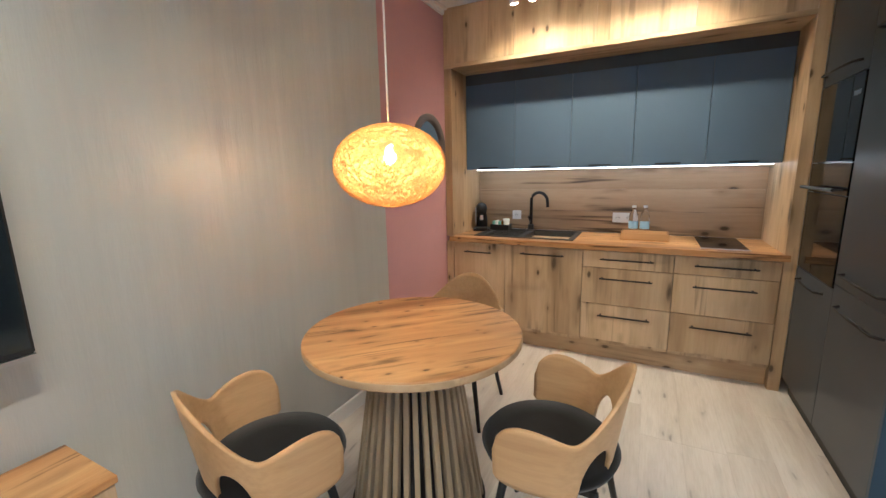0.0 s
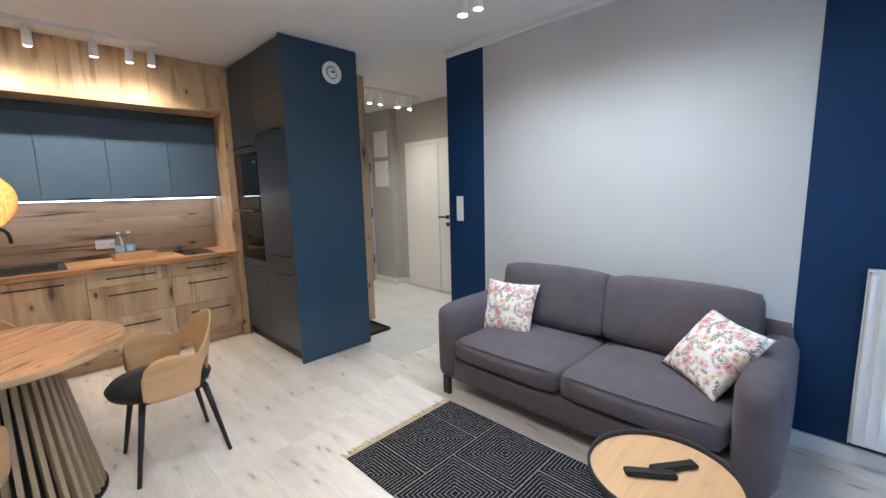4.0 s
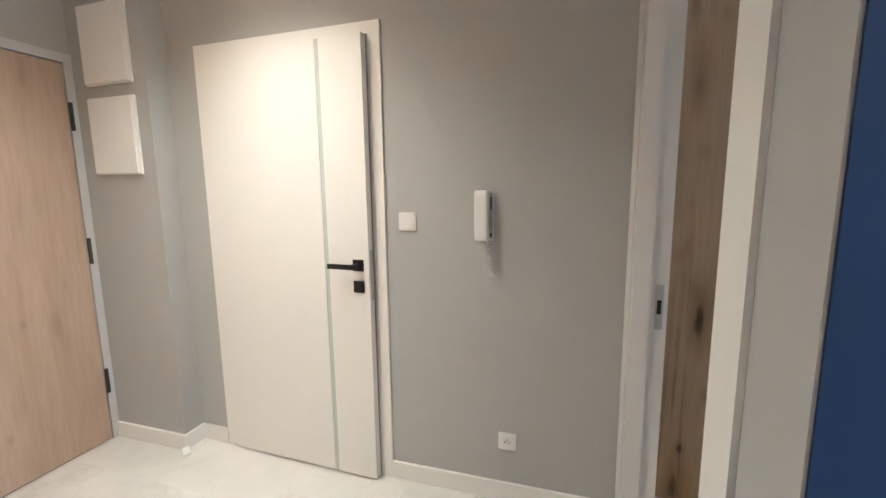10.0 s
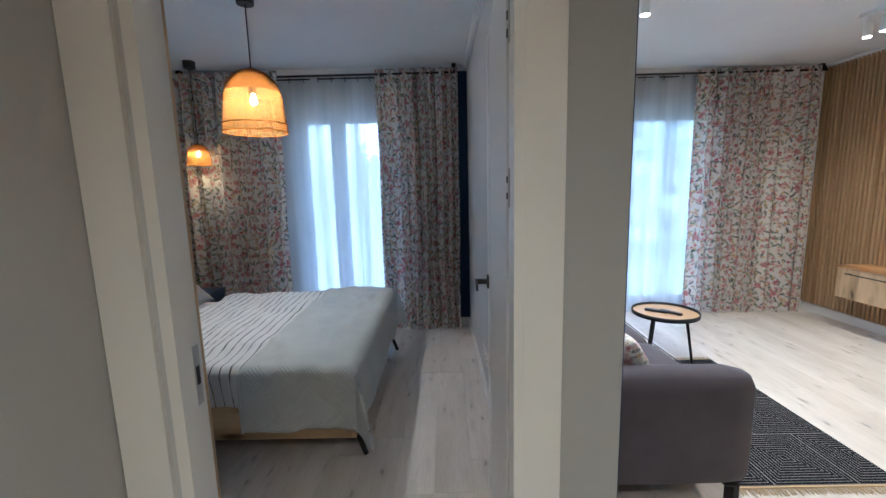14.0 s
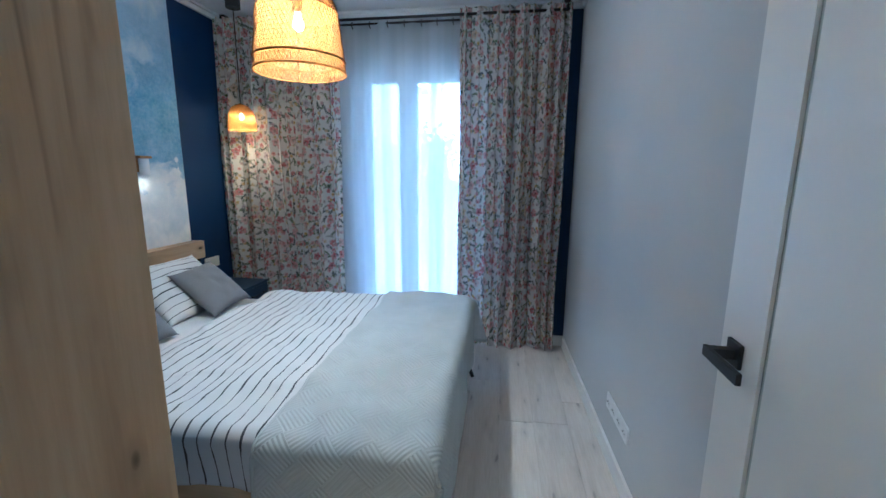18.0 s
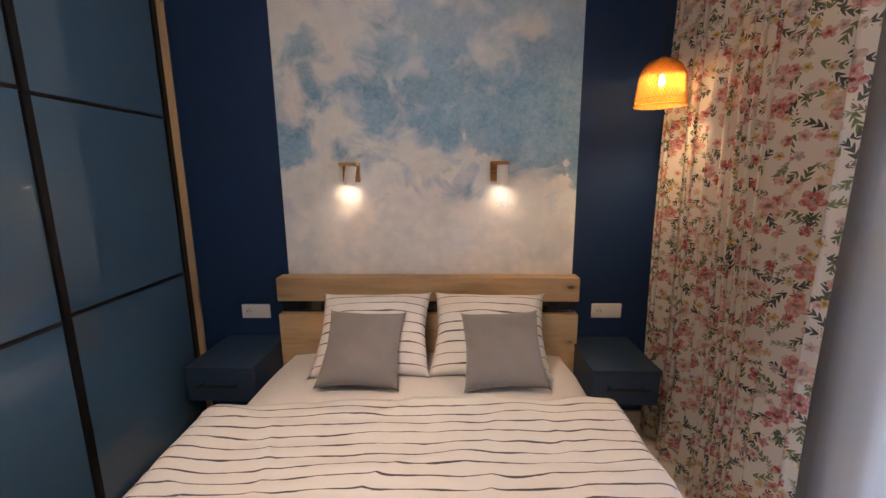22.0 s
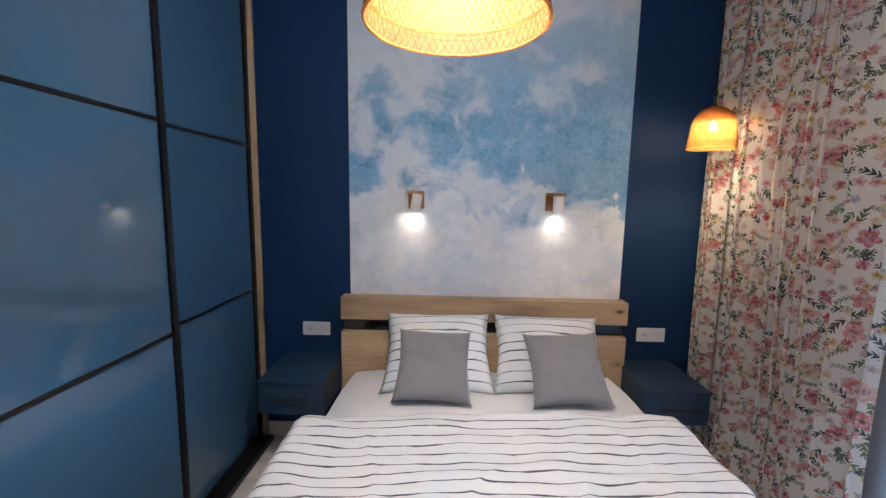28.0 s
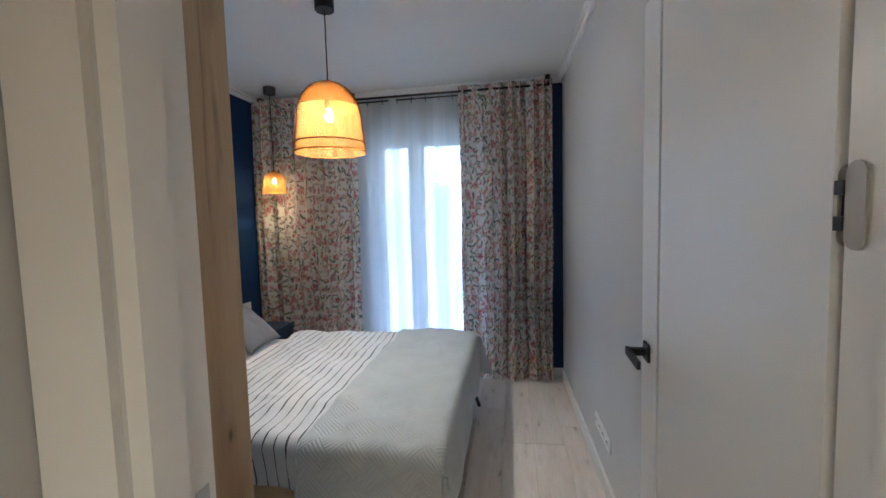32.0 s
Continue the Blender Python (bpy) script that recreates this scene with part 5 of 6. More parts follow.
# ---- curtains and windows ----
def curtain(x0, x1, y, z0, z1, folds, depth, mat, label, cat="curtain", group="", seed=0, nv=10):
    """A hung cloth with deep folds, wider at some than at others, drawn together towards the rod."""
    rnd = random.Random(seed)
    thin = cat != "curtain"
    xs, ys, arc, u = [], [], [0.0], 0.0
    ph = [rnd.choice((.55, .7, 1.0, 1.5)) * rnd.uniform(.85, 1.15) for _ in range(folds + 1)]
    am = [rnd.uniform(.45, 1.1) for _ in range(folds + 1)]
    tot = sum(ph[:folds])
    pos = 0.0
    for k in range(folds):
        for i in range(10):
            f = i / 10
            xs.append(x0 + (x1 - x0) * (pos + ph[k] * f) / tot + (0 if thin else math.sin(4 * math.pi * f) * .012))
            if thin:
                ys.append(depth * (1.4 * noise.noise(Vector((xs[-1] * 5, seed, 0))) + .45 * noise.noise(Vector((xs[-1] * 12, seed, 3)))))
            else:
                ys.append(math.sin(2 * math.pi * f) * depth * am[k] + depth * .45 * noise.noise(Vector((xs[-1] * 9, seed, 6))))
        pos += ph[k]
    xs.append(x1)
    ys.append(0.0)
    for i in range(1, len(xs)):
        arc.append(arc[-1] + math.hypot(xs[i] - xs[i - 1], ys[i] - ys[i - 1]))
    m = len(xs) - 1

    def place(a, b):
        i = round(a * m)
        z = z0 + (z1 - z0) * b
        k = .55 + .45 * min(1, (1 - b) * 3 + .2)
        sway = noise.noise(Vector((xs[i] * 4, z * .9, seed))) * (.03 if not thin else .02) * (1 - b * .8)
        return (xs[i] + sway, y + ys[i] * k + sway * .7, z)
    bm = bm_sheet(m, nv, place, 0.0, lambda a, b: (arc[round(a * m)], z0 + (z1 - z0) * b))
    return solid("curtain" if cat == "curtain" else "sheer_curtain", bm, mat, label, cat, group, smooth=True)


def rod(x0, x1, y, z, rings, label):
    t = thing("curtain_rod", pose((x0 + x1) / 2, y, z), label, "curtain rod")
    part("bar", bm_tube([(x0, y, z), (x1, y, z)], .010, 10), black_steel, t, world=True)
    part("rear_bar", bm_tube([(x0, y - .075, z - .01), (x1, y - .075, z - .01)], .008, 10), black_steel, t, world=True)
    for x in (x0 + .03, x1 - .03):
        part("bracket", bm_box(x - .008, x + .008, y - .14, y + .012, z - .006, z + .030), black_steel, t, world=True)
        part("ceiling_fix", bm_box(x - .02, x + .02, y - .10, y - .02, z + .0305, CEIL - .001), black_steel, t, world=True)
    for x in rings:
        pts = [(x, y - .075 + .022 * math.cos(2 * math.pi * i / 16), z - .018 + .022 * math.sin(2 * math.pi * i / 16)) for i in range(16)]
        part("ring", bm_tube(pts, .004, 6, closed=True), black_steel, t, world=True)
    return t


def french_window(name, x0, x1, y0, y1, ztop, label):
    """White double casement, floor to lintel, with a low solid rail."""
    t = tagged(thing(name, pose((x0 + x1) / 2, y0, 0), label, "window"), kind="structure")
    f = .07
    yc = (y0 + y1) / 2 - .03
    part("window_frame", boxes((x0, x0 + f, yc - .035, yc + .035, 0, ztop), (x1 - f, x1, yc - .035, yc + .035, 0, ztop), (x0 + f, x1 - f, yc - .035, yc + .035, ztop - f, ztop), (x0 + f, x1 - f, yc - .035, yc + .035, 0, f)), white_gloss, t, world=True)
    xm = (x0 + x1) / 2 + .07 * (name == "window_1")
    for a, b in ((x0 + f, xm), (xm, x1 - f)):
        s = part("sash", boxes((a + .003, a + .075, yc - .03, yc + .03, f + .003, ztop - f - .003), (b - .075, b - .003, yc - .03, yc + .03, f + .003, ztop - f - .003), (a + .075, b - .075, yc - .03, yc + .03, f + .003, f + .09), (a + .075, b - .075, yc - .03, yc + .03, ztop - f - .08, ztop - f - .003)), white_gloss, t, world=True)
        g = part("pane", bm_box(a + .076, b - .076, yc - .004, yc + .004, f + .091, ztop - f - .081), clear_glass, t, world=True)
        g.visible_shadow = False
    part("window_handle", bm_box(xm - .012, xm + .012, yc + .0305, yc + .07, 1.0, 1.13, .004), white_gloss, t, world=True)
    part("window_sill", bm_box(x0, x1, yc + .036, y1, .0, .02), white_gloss, t, world=True)
    return t


french_window("window_1", WX0, WX1, YS - .2, YS, WZ, "white floor-length bedroom window with two sashes")
french_window("window_2", LX0, LX1, YL - .2, YL, WZ, "white floor-length living room window with two sashes")
CZ = 2.53
curtain(2.715, 3.50, -1.60, .015, CZ + .045, 9, .060, curtain_print, "floor-length flowered curtain, pink and grey on cream", group="flowered curtains", seed=3)
curtain(4.42, 5.44, -1.565, .015, CZ + .045, 11, .060, curtain_print, "floor-length flowered curtain behind the bedside pendant", group="flowered curtains", seed=7)
curtain(3.38, 4.60, -1.675, .02, CZ + .02, 12, .03, sheer_cloth, "white sheer net curtain over the bedroom window", "sheer curtain", seed=11)
rod(2.72, 5.42, -1.60, CZ, [3.56, 3.68, 3.80, 3.93, 4.06, 4.20, 4.34], "black double curtain rod with rings under the ceiling")
curtain(-1.0, .25, -1.95, .01, CZ + .06, 13, .065, curtain_print, "floor-length flowered curtain at the living room window", group="flowered curtains", seed=21)
curtain(.15, 2.1, -2.02, .02, CZ + .03, 16, .03, sheer_cloth, "white sheer net curtain over the living room window", "sheer curtain", seed=17)
rod(-1.08, 2.35, -1.95, CZ + .02, [.35, .55, .75, .95, 1.15, 1.35], "black double curtain rod along the living room window")

# ---- hall ----
def skirting(name, rows):
    structure(name, boxes(*rows), white_gloss, "white moulded skirting board along the wall", "skirting")


B = .015
skirting("baseboard_living", [(XW, XW + B, .64, 3.16, 0, .085), (XW, XW + B, YL, .64, 0, .085), (XE - B, XE, YL, YN2, 0, .083), (XW + B, LX0, YL, YL + B, 0, .085), (LX1, XE - B, YL, YL + B, 0, .085)])
skirting("baseboard_hall", [(XHALL - B, XHALL, YN2 + .02, 2.552, 0, .085), (XHALL - B, XHALL, 3.555, 3.74 - B, 0, .085), (3.54 - B, XHALL, 3.74 - B, 3.74, 0, .085), (3.54 - B, 3.54, 3.74, YENT, 0, .085), (XE, 2.64, YN2 + .004, YN2 + .004 + B, 0, .083)])
skirting("baseboard_bedroom", [(XH - B, XH, YS, YN, 0, .085), (3.631, 3.859, YN - B, YN, 0, .085), (XB + B, WX0, YS, YS + B, 0, .085), (WX1, XH - B, YS, YS + B, 0, .085)])

structure("baseboard_bedroom_west", skewed((.0005, B, -3.12, -.03, 0, .085)), white_gloss, "white skirting board under the grey wall", "skirting")


def cove(name, rows):
    """Small white ceiling moulding in two steps."""
    bm = bmesh.new()
    for x0, x1, y0, y1, nx, ny in rows:
        for d, h in ((.045, .018), (.022, .048)):
            a = (x0, x1, y0, y1)
            if nx:
                a = (x0, x0 + nx * d, y0, y1) if nx > 0 else (x0 + nx * d, x0, y0, y1)
            else:
                a = (x0, x1, y0, y0 + ny * d) if ny > 0 else (x0, x1, y0 + ny * d, y0)
            bm_add(bm, bm_box(a[0], a[1], a[2], a[3], CEIL - h, CEIL - .0005))
    structure(name, bm, ceiling_paint, "white stepped ceiling moulding", "moulding")


cove("trim_ceiling_living", [(XE, XE, YL, YN2, -1, 0), (XW, XW, YL, KF - .01, 1, 0), (XW + .045, XE - .045, YL, YL, 0, 1)])
cove("trim_ceiling_bedroom", [(XH, XH, YS, YN, -1, 0), (XB + .045, 3.83, YN, YN, 0, -1), (XB + .045, XH - .045, YS, YS, 0, 1)])

structure("trim_ceiling_bedroom_west", skewed((.0005, .045, -3.12, -.02, CEIL - .018, CEIL - .0005), (.0005, .022, -3.12, -.02, CEIL - .048, CEIL - .0185)), ceiling_paint, "white stepped ceiling moulding", "moulding")


def door_handle(parent, x, y, z, side, along):
    """Square rose and flat lever; it stands out along -x (side -1) or +x of the leaf and points along y."""
    r = part("rose", bm_box(0, side * .008, y - .026, y + .026, z - .026, z + .026, .001), black_matt, parent, "black square rose")
    r.location.x = x
    l = part("door_handle", boxes((side * .0085, side * .05, y - .010, y + .010, z - .010, z + .010), (side * .0505, side * .060, min(y - .011 * along, y + .125 * along), max(y - .011 * along, y + .125 * along), z - .011, z + .011)), black_matt, parent, "black flat lever handle")
    l.location.x = x
    return l


frost = paint("frost", (0.55, 0.60, 0.58), 0.25, 0.02)
# bathroom door, a little ajar into the hall
t = tagged(thing("door_1", pose(XHALL - .012, 3.475, 0, 0, 0, -1.9), "white bathroom door with a pale glass strip, slightly ajar", "door"), kind="structure")
part("leaf", boxes((-.022, .018, -.632, -.002, .012, 2.045), (-.022, .018, -.862, -.654, .012, 2.045)), white_gloss, t)
part("glass_strip", bm_box(-.018, .010, -.6535, -.6325, .012, 2.045), frost, t, "narrow frosted glass strip")
door_handle(t, -.0225, -.81, 1.06, -1, 1)
part("key_rose", bm_box(-.0305, -.0225, -.836, -.784, .935, .987, .001), black_matt, t)
part("lock_case", bm_box(-.014, .010, -.8645, -.8625, .90, 1.13), steel, t, "steel lock plate on the leaf's edge")
structure("door_frame_1", boxes((XHALL - .012, XHALL + .05, 2.552, 2.612, 0, 2.105), (XHALL - .012, XHALL + .05, 3.488, 3.553, 0, 2.105), (XHALL - .012, XHALL + .05, 2.612, 3.488, 2.055, 2.105), (XHALL + .055, XHALL + .2, 2.63, 2.645, 0, 2.03), (XHALL + .055, XHALL + .2, 3.465, 3.48, 0, 2.03)), white_gloss, "white painted door frame", "door frame")
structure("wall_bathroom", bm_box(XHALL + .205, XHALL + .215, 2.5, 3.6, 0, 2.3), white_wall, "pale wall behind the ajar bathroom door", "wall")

# entrance door
t = tagged(thing("door_2", pose(2.61, YENT, 0), "pale wood-grain entrance door with dark hinges", "door"), kind="structure")
part("leaf", bm_box(2.625, 3.495, YENT - .012, YENT + .05, .006, 2.05, .003), pale_door, t, world=True)
for z in (.28, 1.02, 1.72):
    part("hinge", bm_cyl(.009, .009, z, z + .14, 12, 3.503, YENT - .02), graphite, t, world=True)
part("door_handle", boxes((2.68, 2.70, YENT - .06, YENT - .0125, 1.04, 1.06), (2.68, 2.80, YENT - .07, YENT - .0605, 1.04, 1.06)), black_matt, t, world=True)
structure("door_frame_2", boxes((2.56, 2.62, YENT - .014, YENT + .1, 0, 2.10), (3.50, 3.538, YENT - .014, YENT + .1, 0, 2.10), (2.62, 3.50, YENT - .014, YENT + .1, 2.055, 2.10)), pale_grey, "pale grey entrance door frame", "door frame")
structure("wall_stairwell", boxes((2.3, 3.9, YENT + .21, YENT + .25, -.1, 2.7)), grey_wall, "plain wall closing the stairwell", "wall")

# hall fittings
for z0, z1 in ((1.935, 2.315), (1.49, 1.875)):
    t = thing("fuse_box", pose(3.54, 4.0, z0), "white flat distribution box on the hall wall", "fuse box", "boxes on the hall wall")
    part("case", bm_box(3.525, 3.5395, 3.82, 4.13, z0, z1, .002), white_plastic, t, world=True)
    part("cover", bm_box(3.513, 3.5245, 3.825, 4.125, z0 + .005, z1 - .005, .003), white_plastic, t, world=True)
t = thing("intercom_handset", pose(XHALL, 2.08, 1.29), "white intercom handset with a coiled cord", "intercom")
part("cradle", bm_box(XHALL - .020, XHALL - .0005, 2.062, 2.136, 1.18, 1.388, .005), white_plastic, t, world=True)
part("handset", soft_box(XHALL - .060, XHALL - .0205, 2.081, 2.135, 1.184, 1.388, .007), white_plastic, t, smooth=True, world=True)
part("side_strip", bm_box(XHALL - .0235, XHALL - .0202, 2.064, 2.078, 1.19, 1.378, .001), steel, t, "grey strip with buttons", world=True)
part("speaker_mark", bm_box(XHALL - .0250, XHALL - .0237, 2.068, 2.074, 1.31, 1.36), graphite, t, world=True)
part("button", bm_box(XHALL - .0260, XHALL - .0237, 2.067, 2.075, 1.20, 1.212), graphite, t, world=True)
coil = []
for i in range(150):
    f = i / 149
    a = i * .85
    coil.append((XHALL - .03 - .012 * math.sin(f * math.pi) + .008 * math.cos(a), 2.085 - .03 * f + .008 * math.sin(a), 1.185 - .15 * math.sin(f * math.pi * .58)))
part("coiled_cord", bm_tube(coil, .0022, 5), white_plastic, t, smooth=True, world=True)
socket_plate(pose(XHALL, 2.4475, 1.256, 0, 0, -90), 1, "switch", "single white light switch beside the bathroom door")
socket_plate(pose(XHALL, 1.997, .285, 0, 0, -90), 1, label="single white socket near the floor")
socket_plate(pose(XE - .004, 1.397, 1.247, 0, 0, -90), 3, "switch", "white triple light switch on the navy wall", True)
socket_plate(pose(XE, 1.03, .27, 0, 0, -90), 1, label="single white socket beside the sofa")
t = thing("door_stop", pose(3.505, 3.70, 0), "small white round door stop on the tiles", "door stop")
part("knob", bm_lathe([(.001, 0), (.02, 0), (.022, .01), (.018, .035), (.001, .04)], 20), white_plastic, t, smooth=True)
t = thing("shoe_tray", pose(2.0, 2.37, 0), "flat black rubber shoe tray on the tiles", "tray")
part("bottom", bm_box(1.835, 2.165, 2.15, 2.585, .0005, .008), black_matt, t, world=True)
for b in ((1.835, 2.165, 2.15, 2.162), (1.835, 2.165, 2.573, 2.585), (1.835, 1.847, 2.163, 2.572), (2.153, 2.165, 2.163, 2.572)):
    part("rim", bm_box(*b, .0085, .03, .004), black_matt, t, world=True)

# hall wardrobe beyond the fridge panel
t = thing("hall_wardrobe", pose(2.0, 3.4, 0), "tall oak hall wardrobe with a knotty side panel", "wardrobe")
part("side_panel", bm_box(1.818, 2.30, 2.60, 2.622, 0, CEIL - .004, .001), oak_z, t, world=True)
part("front_panel", bm_box(2.278, 2.298, 2.6235, YENT - .002, .0, CEIL - .004), oak_z, t, world=True)
part("body", bm_box(1.818, 2.276, 2.6235, YK - .002, .0, CEIL - .004), oak_z, t, world=True)

# ---- bedroom ----
bedroom_door = t = tagged(thing("door_3", pose(2.69, 1.43, 0), "white bedroom door standing open against the wall", "door"), kind="structure")
part("leaf", boxes((2.660, 2.700, .64, .785, .008, 2.035), (2.660, 2.700, .805, 1.419, .008, 2.035)), white_gloss, t, world=True)
part("glass_strip", bm_box(2.664, 2.693, .7853, .8047, .008, 2.035), frost, t, "narrow sunk glass strip", world=True)
door_handle(t, .0105, -.725, 1.035, 1, 1)
structure("door_frame_3", boxes((DX0 - .09, DX0, YN2, YN2 + .014, 0, 2.085), (DX1 + .02, 3.657, YN2, YN2 + .014, 0, 2.085), (DX0, DX1 + .02, YN2, YN2 + .014, 2.02, 2.085),
                                (DX1 + .025, DX1 + .108, YN - .014, YN, 0, 2.085), (DX1, DX1 + .0245, YN - .010, YN, 0, 2.085), (DX0, DX1, YN - .014, YN, 2.04, 2.085), (XB + .03, DX0, YN - .014, YN, 0, 2.085),
                                (DX0, DX0 + .016, YN - .012, YN2 + .012, 0, 2.04), (DX1 - .016, DX1, YN - .012, YN2 + .012, 0, 2.04), (DX0 + .016, DX1 - .016, YN - .012, YN2 + .012, 2.024, 2.04),
                                (DX0 + .016, DX0 + .022, 1.49, YN2 + .012, 0, 2.024), (DX1 - .03, DX1 - .016, 1.49, YN2 + .012, 0, 2.024)), white_gloss, "white door frame with wide architraves", "door frame")
t = thing("strike_plate", pose(DX1 - .016, 1.46, .98), "steel strike plate in the door frame", "lock plate")
part("plate", bm_box(DX1 - .0185, DX1 - .0162, 1.447, 1.473, .90, 1.06, .001), steel, t, world=True)
part("latch_hole", bm_box(DX1 - .0192, DX1 - .0187, 1.453, 1.467, .955, 1.005), black_matt, t, world=True)


def hinge_plates(z):
    """Two slim plates with round ends, one in the frame and one in the edge of the leaf."""
    bm = bmesh.new()
    for r, m in ((.014, pose(DX0 + .0162, 1.4485, z, 0, 90, 0)), (.015, Matrix(((0, 1, 0, 2.681), (0, 0, 1, 1.4192), (1, 0, 0, z), (0, 0, 0, 1))))):
        ring = [(s * .034 + r * math.cos(a) * 1.0, r * math.sin(a)) for s, b in ((1, -90), (-1, 90)) for a in [radians(b + 180 * i / 10) for i in range(11)]]
        lo = [bm.verts.new(m @ Vector((u, w, 0))) for u, w in ring]
        hi = [bm.verts.new(m @ Vector((u, w, .0023))) for u, w in ring]
        bm.faces.new(lo)
        bm.faces.new(hi)
        for i in range(len(ring)):
            j = (i + 1) % len(ring)
            bm.faces.new((lo[i], lo[j], hi[j], hi[i]))
    bmesh.ops.recalc_face_normals(bm, faces=bm.faces)
    return bm


for z in (.30, 1.44, 1.82):
    part("hinge", hinge_plates(z), satin_nickel, bedroom_door, "concealed satin hinge", world=True)
    part("hinge_arm", boxes((2.668, DX0 + .021, 1.422, 1.4345, z - .028, z - .012), (2.668, DX0 + .013, 1.422, 1.4325, z - .0115, z + .0115), (2.668, DX0 + .021, 1.422, 1.4345, z + .012, z + .028)), graphite, bedroom_door, world=True)
bedroom_door.matrix_basis = pose(2.69, 1.43, 0, 0, 0, -2.2)

# wardrobe with gloss blue sliding doors
t = thing("sliding_wardrobe", pose(4.65, .93, 0), "built-in wardrobe with gloss blue glass sliding doors and oak ends", "wardrobe")
part("side_panel", bm_box(3.860, 3.884, .865, YN - .002, 0, CEIL - .004, .001), oak_z, t, "knotty oak side panel", world=True)
part("end_strip", bm_box(5.40, 5.425, .925, .95, 0, CEIL - .004, .001), oak_z, t, world=True)
part("filler", bm_box(5.4255, XH - .0005, .935, .95, 0, CEIL - .004), navy_wall, t, world=True)
part("carcass", bm_box(3.886, XH - .02, 1.04, YN - .002, .06, CEIL - .06), graphite, t, world=True)
part("top_rail", bm_box(3.885, 5.399, .865, 1.03, CEIL - .055, CEIL - .004), oak_x, t, world=True)
part("bottom_track", bm_box(3.885, 5.399, .885, 1.03, 0, .03), black_steel, t, world=True)
for (a, b, yy) in ((3.886, 4.66, .915), (4.62, 5.398, .965)):
    d = part("sliding_door", boxes((a, a + .018, yy - .012, yy + .022, .032, CEIL - .057), (b - .028, b, yy - .016, yy + .022, .032, CEIL - .057), (a + .018, b - .028, yy - .010, yy + .02, .032, .06), (a + .018, b - .028, yy - .010, yy + .02, CEIL - .075, CEIL - .057)), black_steel, t, "black aluminium door frame", world=True)
    for z0, z1 in ((.0605, .912), (.928, 1.715), (1.731, CEIL - .0755)):
        part("glass_panel", bm_box(a + .0185, b - .0285, yy - .004, yy + .006, z0, z1), blue_gloss, d, "gloss blue lacquered glass", world=True)
    for z in (.9125, 1.7155):
        part("crossbar", bm_box(a + .0185, b - .0285, yy - .009, yy + .012, z, z + .015), black_steel, d, world=True)

structure("wall_mural", boxes((XH - .004, XH, -1.132, .423, .085, CEIL - .05)), mural, "printed cloud mural in worn blue and white", "wallpaper")

# bed
BX0, BX1, BY0, BY1 = 3.365, 5.36, -1.115, .43
t = thing("bed", pose(4.4, -.33, 0), "oak double bed with a split headboard and black legs", "bed")
part("headboard_top", bm_box(5.36, XH - .005, -1.15, .458, .768, .895, .002), oak_y, t, world=True)
part("headboard_recess", bm_box(5.40, XH - .005, -1.14, .45, .695, .767), oven_glass, t, "glossy black inset band", world=True)
part("headboard_low", bm_box(5.36, XH - .005, -1.15, .458, .20, .694, .002), oak_y, t, world=True)
for y in (BY0, BY1 - .025):
    part("side_rail", bm_box(BX0 + .026, 5.359, y, y + .025, .12, .33, .002), oak_x, t, world=True)
part("foot_board", bm_box(BX0, BX0 + .025, BY0, BY1, .12, .33, .002), oak_y, t, world=True)
part("slat_base", bm_box(BX0 + .026, 5.358, BY0 + .026, BY1 - .026, .24, .27), oak_x, t, world=True)
for x in (BX0 + .045, 5.25):
    for y in (BY0 + .04, BY1 - .04):
        part("leg", bm_tube([(x, y, .2395), (x - .085 if x < 4 else x + .02, y, 0)], .014, 10), black_matt, t, "slim black steel leg", world=True)
t = thing("mattress", pose(4.36, -.33, .272), "thick mattress under a white fitted sheet", "mattress")
part("body", soft_box(BX0 + .03, 5.355, BY0 + .03, BY1 - .03, .272, .515, .09, .015), sheet_cloth, t, smooth=True, world=True)
ring = []
for cx, cy_, a0 in ((5.29, BY1 - .09, 0), (BX0 + .09, BY1 - .09, 90), (BX0 + .09, BY0 + .09, 180), (5.29, BY0 + .09, 270)):
    ring += [(cx + .062 * math.cos(radians(a0 + q)), cy_ + .062 * math.sin(radians(a0 + q)), .345) for q in (0, 30, 60, 90)]
part("sheet_seam", bm_tube(ring, .004, 6, closed=True), sheet_cloth, t, "stitched seam of the fitted sheet", True, True)


